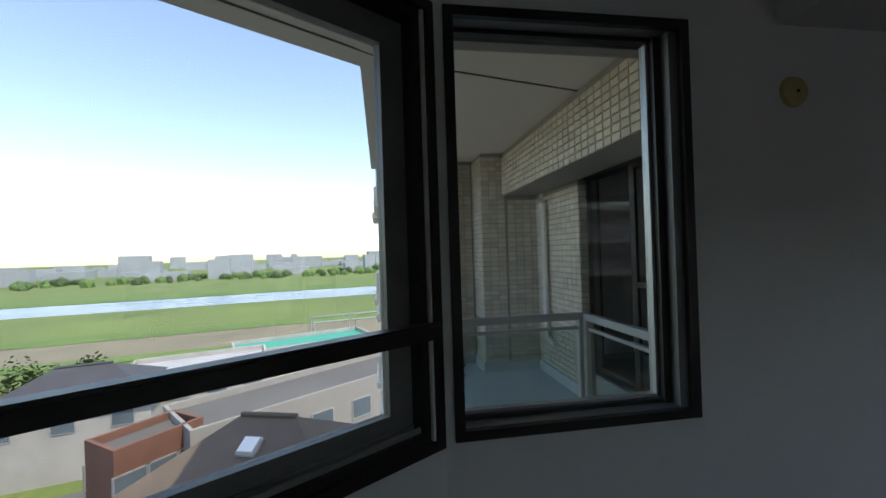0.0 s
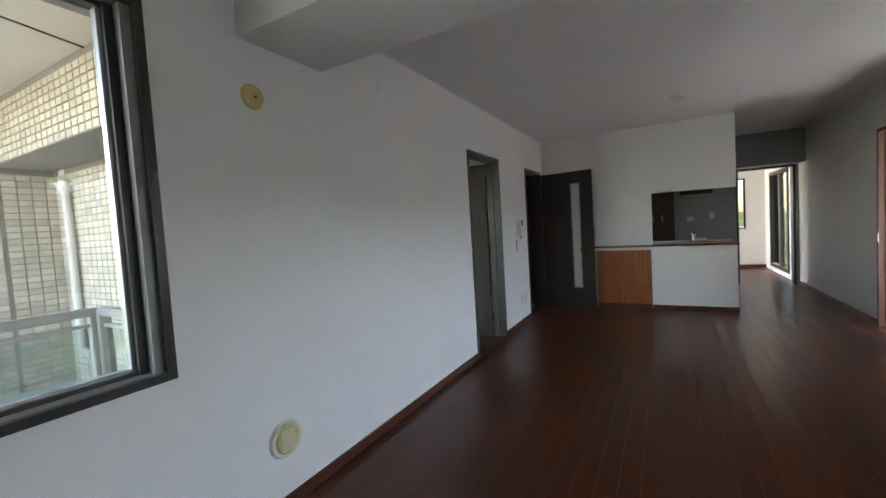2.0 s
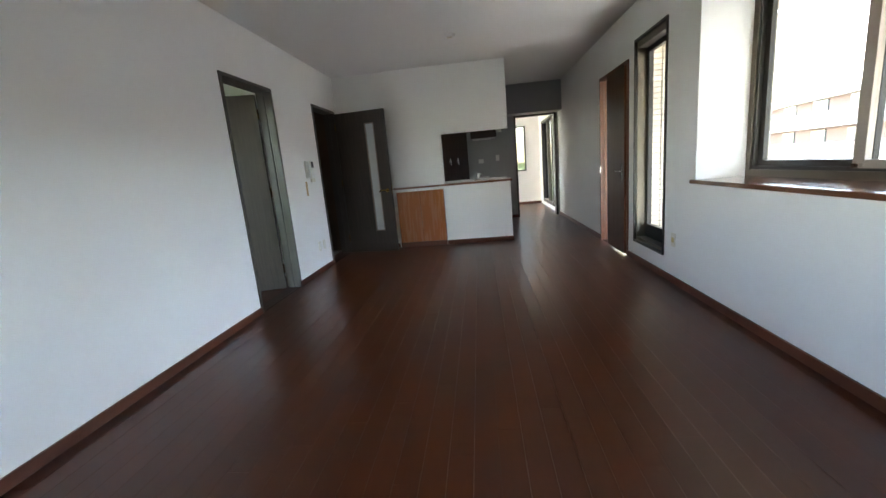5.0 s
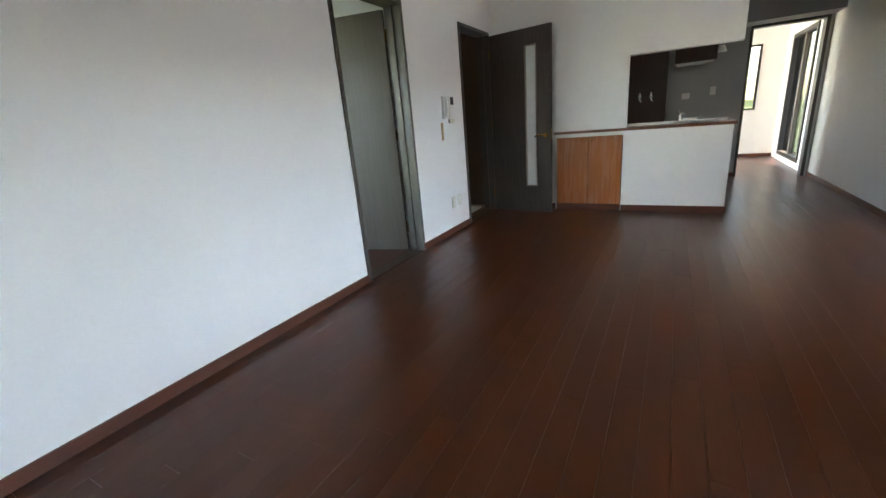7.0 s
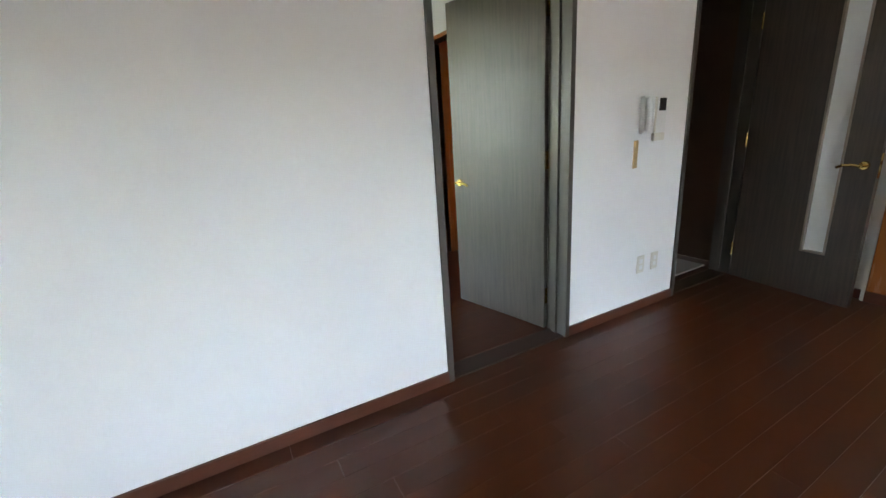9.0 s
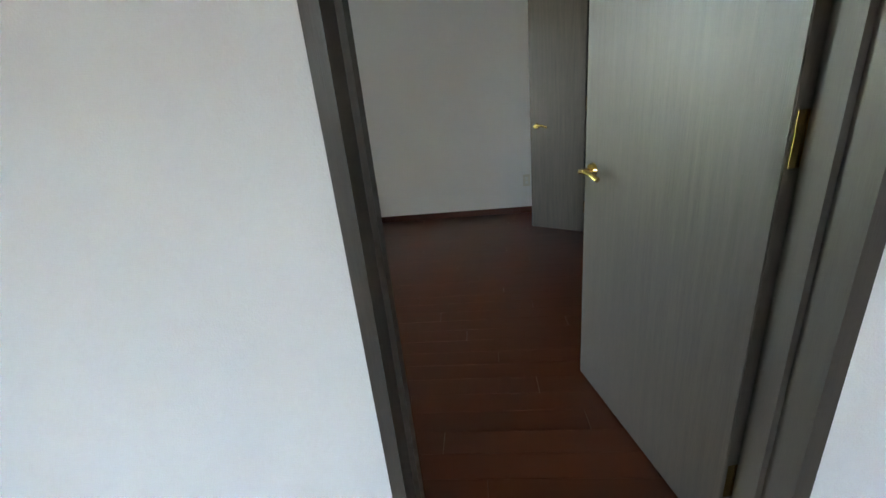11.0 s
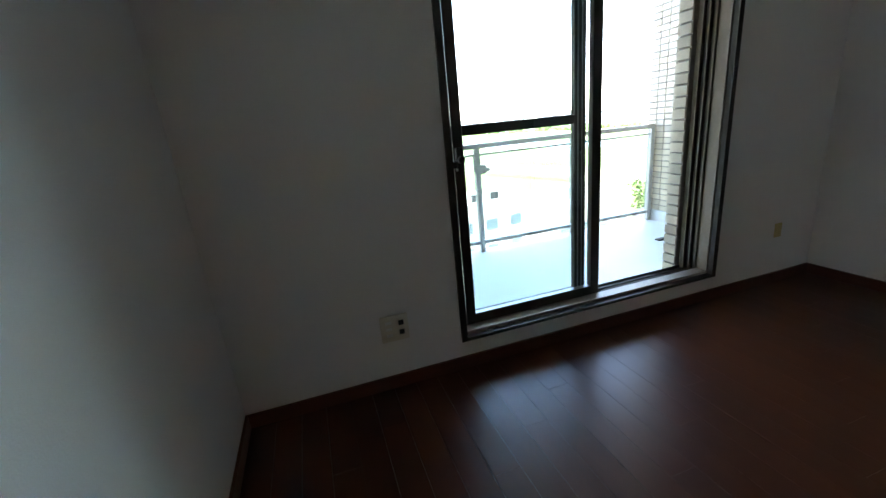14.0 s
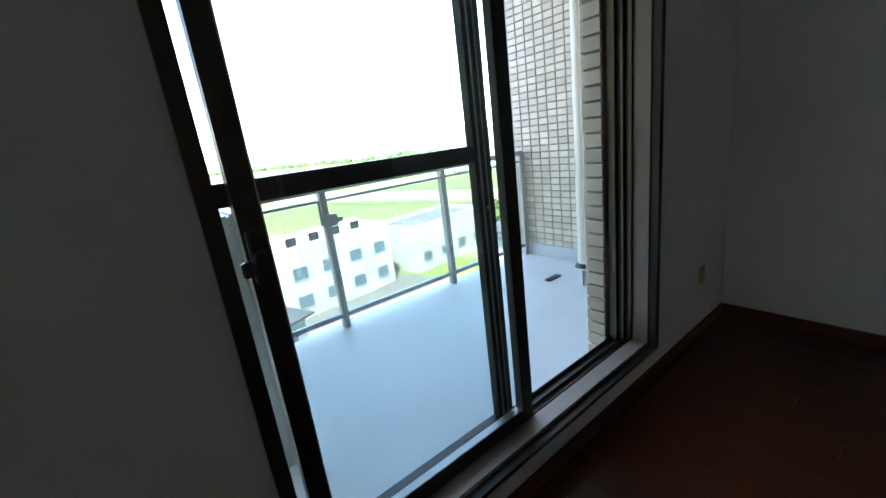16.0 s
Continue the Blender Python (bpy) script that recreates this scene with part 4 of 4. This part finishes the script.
block("white_flat_building", "white flat-roofed building with rooftop units", -14, -40, 20, 8, 7.0, 8, STUCCO, ROOFW, 6)
block("grey_flat_building", "grey flat-roofed building by the field", -34, -42, 14, 8, 5.5, 10, STUCCO, ASPHALT, 4)
hip_house("small_house", "small house with brown roof near the field", 6, -44, 9, 7, 5.6, 7.8, 12, ROOF, STUCCO)
block("green_net_building", "half-round green and tan sheeted site building", -52, -9, 16, 7, 5.6, 112, STUCCO, TEAL, 3)
sc = thing("scaffold_frame", "pale steel scaffold frame on a rooftop", "scaffold", pose(-60, -9, ZG, 0, 0, 104) @ Matrix.Scale(2.0, 4))
for i in range(4):
    for j in range(2):
        bm = bmesh.new()
        add_cyl(bm, (i * 3, j * 3, 0), (i * 3, j * 3, 3.4), 0.08, seg=6)
        part("pole", bm, GREYALU, sc)
for z in (1.6, 3.3):
    for j in range(2):
        bm = bmesh.new()
        add_cyl(bm, (0, j * 3, z), (9, j * 3, z), 0.07, seg=6)
        part("ledger", bm, GREYALU, sc)
for k in range(5):
    un = thing("rooftop_unit", "white rooftop air-conditioning unit", "outdoor unit", pose(-21 + k * 2.6, -39.5 + 0.35 * k, ZG + 7.05, 0, 0, 8), "rooftop units")
    box("casing", -0.9, 0.9, -0.5, 0.5, 0, 1.3, WHITEP, un, bevel=0.04)
    box("fan_grille", -0.6, 0.6, 0.5, 0.53, 0.2, 1.1, DARKP, un)
skylight(-17.55, -5.05, ZG + 8.15, 0.9, 28)
skylight(-16.1, -3.15, ZG + 7.82, 0.9, 28)
for k in range(11):
    box("snow_guard", -0.12, 0.12, -0.12, 0.12, -0.05, 0.1, WHITEP, label="small white snow guard on brown roof", category="snow guard", at=pose(-15.9 + 0.16 * k, -6.6 + 0.48 * k, ZG + 7.08, 28, 0, 72))
pl = thing("street_pole", "pale steel street pole with a cross arm", "pole", pose(-8.2, -4.5, ZG))
bm = bmesh.new()
add_cyl(bm, (0, 0, 0), (0, 0, 9.2), 0.10, 0.07, 10)
part("shaft", bm, GREYALU, pl)
bm = bmesh.new()
tube(bm, [(0, 0, 9.2), (-0.3, 0.3, 9.35), (-0.7, 0.7, 9.3)], 0.06, 8)
part("arm", bm, GREYALU, pl)


def tree(x, y, h, r, seed, low=False):
    t = thing("tree", "broad dark green leafy tree by the houses", "tree", pose(x, y, ZG))
    q = random.Random(seed)
    bm = bmesh.new()
    add_cyl(bm, (0, 0, 0), (0.1, 0, h * 0.5), 0.22, 0.12, 10)
    for k in range(7):
        a = k * 0.9
        add_cyl(bm, (0.05, 0, h * (0.3 + 0.03 * k)), (math.cos(a) * r * 0.7, math.sin(a) * r * 0.7, h * (0.6 + 0.04 * k)), 0.08, 0.03, 6)
    part("trunk", bm, BARK, t)
    vs, fs = [], []
    hubs = [(math.cos(a) * r * q.uniform(0.2, 0.85), math.sin(a) * r * q.uniform(0.2, 0.85), h * q.uniform(0.45, 0.95), r * q.uniform(0.25, 0.5)) for a in [q.uniform(0, 6.3) for _ in range(16)]]
    for hx, hy, hz, hr in hubs:
        for _ in range(170):
            d = Vector((q.gauss(0, 1), q.gauss(0, 1), q.gauss(0, 0.8))).normalized() * hr * q.uniform(0.6, 1.1)
            c = Vector((hx, hy, hz)) + d
            u = Vector((q.gauss(0, 1), q.gauss(0, 1), q.gauss(0, 1))).normalized()
            w = u.orthogonal().normalized()
            s = q.uniform(0.12, 0.26)
            i = len(vs)
            vs += [c - u * s, c + w * s * 0.5, c + u * s, c - w * s * 0.5]
            fs.append((i, i + 1, i + 2, i + 3))
    me = bpy.data.meshes.new("crown")
    me.from_pydata(vs, [], fs)
    me.materials.append(LEAF)
    new("crown", me).parent = t
    return t


tree(-38, -31, 7.5, 3.8, 1)
tree(-43, -29, 6.5, 3.0, 2)
tree(-13, -12, 3.0, 1.3, 3)
tree(-20, -50, 5.5, 3.2, 4)
tree(-8, -33, 3.5, 1.6, 5)
tree(-2, -34, 3.2, 1.4, 6)
tree(-28, -50, 5.0, 2.6, 7)
# wall along the lane
box("lane_wall", -0.15, 0.15, -20, 9, 0, 3.4, CONC, label="grey concrete lane wall below the house", category="wall", at=pose(-7.6, -7, ZG, 0, 0, 20))


# ---- pieces: wall tiles ----
def tile_mesh(w, h, t):
    bm = bmesh.new()
    add_box(bm, 0, w, -t, 0.001, 0, h)
    bmesh.ops.bevel(bm, geom=[e for e in bm.edges if all(v.co.y < -t / 2 for v in e.verts)], offset=0.002, segments=1, affect='EDGES')
    me = bpy.data.meshes.new("tile")
    bm.to_mesh(me)
    bm.free()
    me.materials.append(TILEO)
    return me


TW, TH, TG = 0.094, 0.052, 0.008
TILE_ME = tile_mesh(TW, TH, 0.008)


def tiled(name, at, length, z0, z1, skip=()):
    """Tiles joined over a face in the local xz plane, facing local -y."""
    vs, fs = [], []
    nx, nz = int(length / (TW + TG) + 0.999), int((z1 - z0) / (TH + TG))
    q = random.Random(len(name) + nx)
    for i in range(nx):
        for k in range(nz):
            x, z = i * (TW + TG), z0 + k * (TH + TG)
            x1 = min(x + TW, length)
            if x1 - x < 0.015 or any(a < x + TW and x < b and c < z + TH and z < d for a, b, c, d in skip):
                continue
            t = 0.008 + q.uniform(-0.0008, 0.0008)
            j = len(vs)
            e = 0.002
            vs += [at @ Vector(c) for c in ((x, 0, z), (x1, 0, z), (x1, 0, z + TH), (x, 0, z + TH), (x + e, -t, z + e), (x1 - e, -t, z + e), (x1 - e, -t, z + TH - e), (x + e, -t, z + TH - e))]
            fs += [(j + 4, j + 5, j + 6, j + 7), (j, j + 1, j + 5, j + 4), (j + 1, j + 2, j + 6, j + 5), (j + 2, j + 3, j + 7, j + 6), (j + 3, j, j + 4, j + 7)]
    me = bpy.data.meshes.new(name)
    me.from_pydata(vs, [], fs)
    me.materials.append(TILE)
    return tagged(new(name, me), "cream rectangular wall tiles with dark joints", "wall tiles", kind="stuff")


tiled("wall_tiles", pose(XB - 0.002, 1.04, 0, 0, 0, 90), 1.03, ZB + 0.12, HS)
tiled("wall_tiles", pose(XB, 2.082, 0), 0.46, ZB + 0.12, HS)
tiled("wall_tiles", pose(XP, 2.42, 0, 0, 0, 90), 0.38, ZB + 0.12, 2.09)
tiled("wall_tiles", pose(XP + 0.01, 2.362, 0), 3.34, 2.09, HS)
tiled("wall_tiles", pose(XP + 0.02, YWO + 0.002, 0), 1.10, ZB + 0.12, 2.09)
tiled("wall_tiles", pose(-1.04, YWO + 0.002, 0), 0.74, ZB, 2.09)
box("window_reveal", -2.628, -2.546, YWO + 0.006, 2.885, ZB - 0.1, 2.09, GROUT, kind="structure")
tiled("wall_tiles", pose(-2.543, YWO, 0, 0, 0, 90), 0.085, ZB + 0.12, 2.09)
tiled("wall_tiles", pose(-0.305, 2.80, 0, 0, 0, -90), 0.84, ZB, HS)
tiled("wall_tiles", pose(-0.30, 1.955, 0), 0.165, ZB, HS)
tiled("wall_tiles", pose(6.095, 2.9, 0, 0, 0, -90), 4.3, 2.0, 3.1)
tiled("wall_tiles", pose(5.2, 6.35, 0, 0, 0, 180), 1.3, 0.0, 2.4)
box("east_pier", 3.85, 5.25, 6.36, 6.6, -0.1, 2.42, GROUT, kind="structure")
column = thing("tiled_column", "cream tiled balcony column with dark joints", "column", kind="structure")
cm = pose(XP, 2.08, 0, 0, 0, 90)
for i in range(3):
    for k in range(int((HS - ZB - 0.12) / (TH + TG))):
        o = new("tile", TILE_ME)
        o.parent = column
        o.matrix_basis = cm @ pose(i * (TW + TG) + 0.004, 0, ZB + 0.12 + k * (TH + TG))


# ---- pieces: floorboards ----
def planks(name, x0, x1, y0, y1, parts, width=0.10, length=1.21, holes=()):
    """Boards along y; those inside the stretch 'parts' are objects, the rest one joined mesh."""
    root = thing(name, kind="structure", label="", category="")
    q = random.Random(int(x1 * 10) + 77)
    vs, fs, count, cache = [], [], 0, {}
    nx = int((x1 - x0) / width + 0.999)
    for i in range(nx):
        a, b = x0 + i * width, min(x0 + (i + 1) * width, x1)
        y = y0 - (i * 0.437 % 1.0) * length
        while y < y1:
            s, e = max(y, y0), min(y + length, y1)
            if e - s > 0.03 and b - a > 0.01:
                g = 0.0004
                dz = q.uniform(-0.0004, 0.0)
                mid = ((a + b) / 2, (s + e) / 2)
                if parts[0] < mid[0] < parts[1] and parts[2] < mid[1] < parts[3] and count < 290:
                    key = (round(b - a, 3), round(e - s, 3))
                    if key not in cache:
                        me = bpy.data.meshes.new("floorboard")
                        w, l = b - a, e - s
                        me.from_pydata([(g, g, -0.012), (w - g, g, -0.012), (w - g, l - g, -0.012), (g, l - g, -0.012), (g, g, -0.0003), (w - g, g, -0.0003), (w - g, l - g, -0.0003), (g, l - g, -0.0003),
                                        (2 * g, 2 * g, 0), (w - 2 * g, 2 * g, 0), (w - 2 * g, l - 2 * g, 0), (2 * g, l - 2 * g, 0)], [],
                                       [(8, 9, 10, 11), (4, 5, 9, 8), (5, 6, 10, 9), (6, 7, 11, 10), (7, 4, 8, 11), (0, 1, 5, 4), (1, 2, 6, 5), (2, 3, 7, 6), (3, 0, 4, 7)])
                        me.materials.append(PLANK)
                        cache[key] = me
                    o = new("floorboard", cache[key])
                    o.parent = root
                    o.matrix_basis = pose(a, s, dz)
                    count += 1
                else:
                    j = len(vs)
                    vs += [(a + g, s + g, -0.012), (b - g, s + g, -0.012), (b - g, e - g, -0.012), (a + g, e - g, -0.012), (a + g, s + g, -0.0003 + dz), (b - g, s + g, -0.0003 + dz), (b - g, e - g, -0.0003 + dz), (a + g, e - g, -0.0003 + dz),
                           (a + 2 * g, s + 2 * g, dz), (b - 2 * g, s + 2 * g, dz), (b - 2 * g, e - 2 * g, dz), (a + 2 * g, e - 2 * g, dz)]
                    fs += [tuple(j + n for n in f) for f in ((8, 9, 10, 11), (4, 5, 9, 8), (5, 6, 10, 9), (6, 7, 11, 10), (7, 4, 8, 11), (0, 1, 5, 4), (1, 2, 6, 5), (2, 3, 7, 6), (3, 0, 4, 7))]
            y += length
    me = bpy.data.meshes.new("floorboards_rest")
    me.from_pydata(vs, [], fs)
    me.materials.append(PLANKI)
    o = new("floorboards_rest", me)
    o.parent = root
    tagged(o, kind="stuff")
    return root


planks("floor", 0.0, XR, -2.2, 12.2, (0.0, XR, 2.4, 7.2))
planks("floor_bedroom", XF, -0.131, YW, 7.4, (XF, -0.13, YW, 6.0))
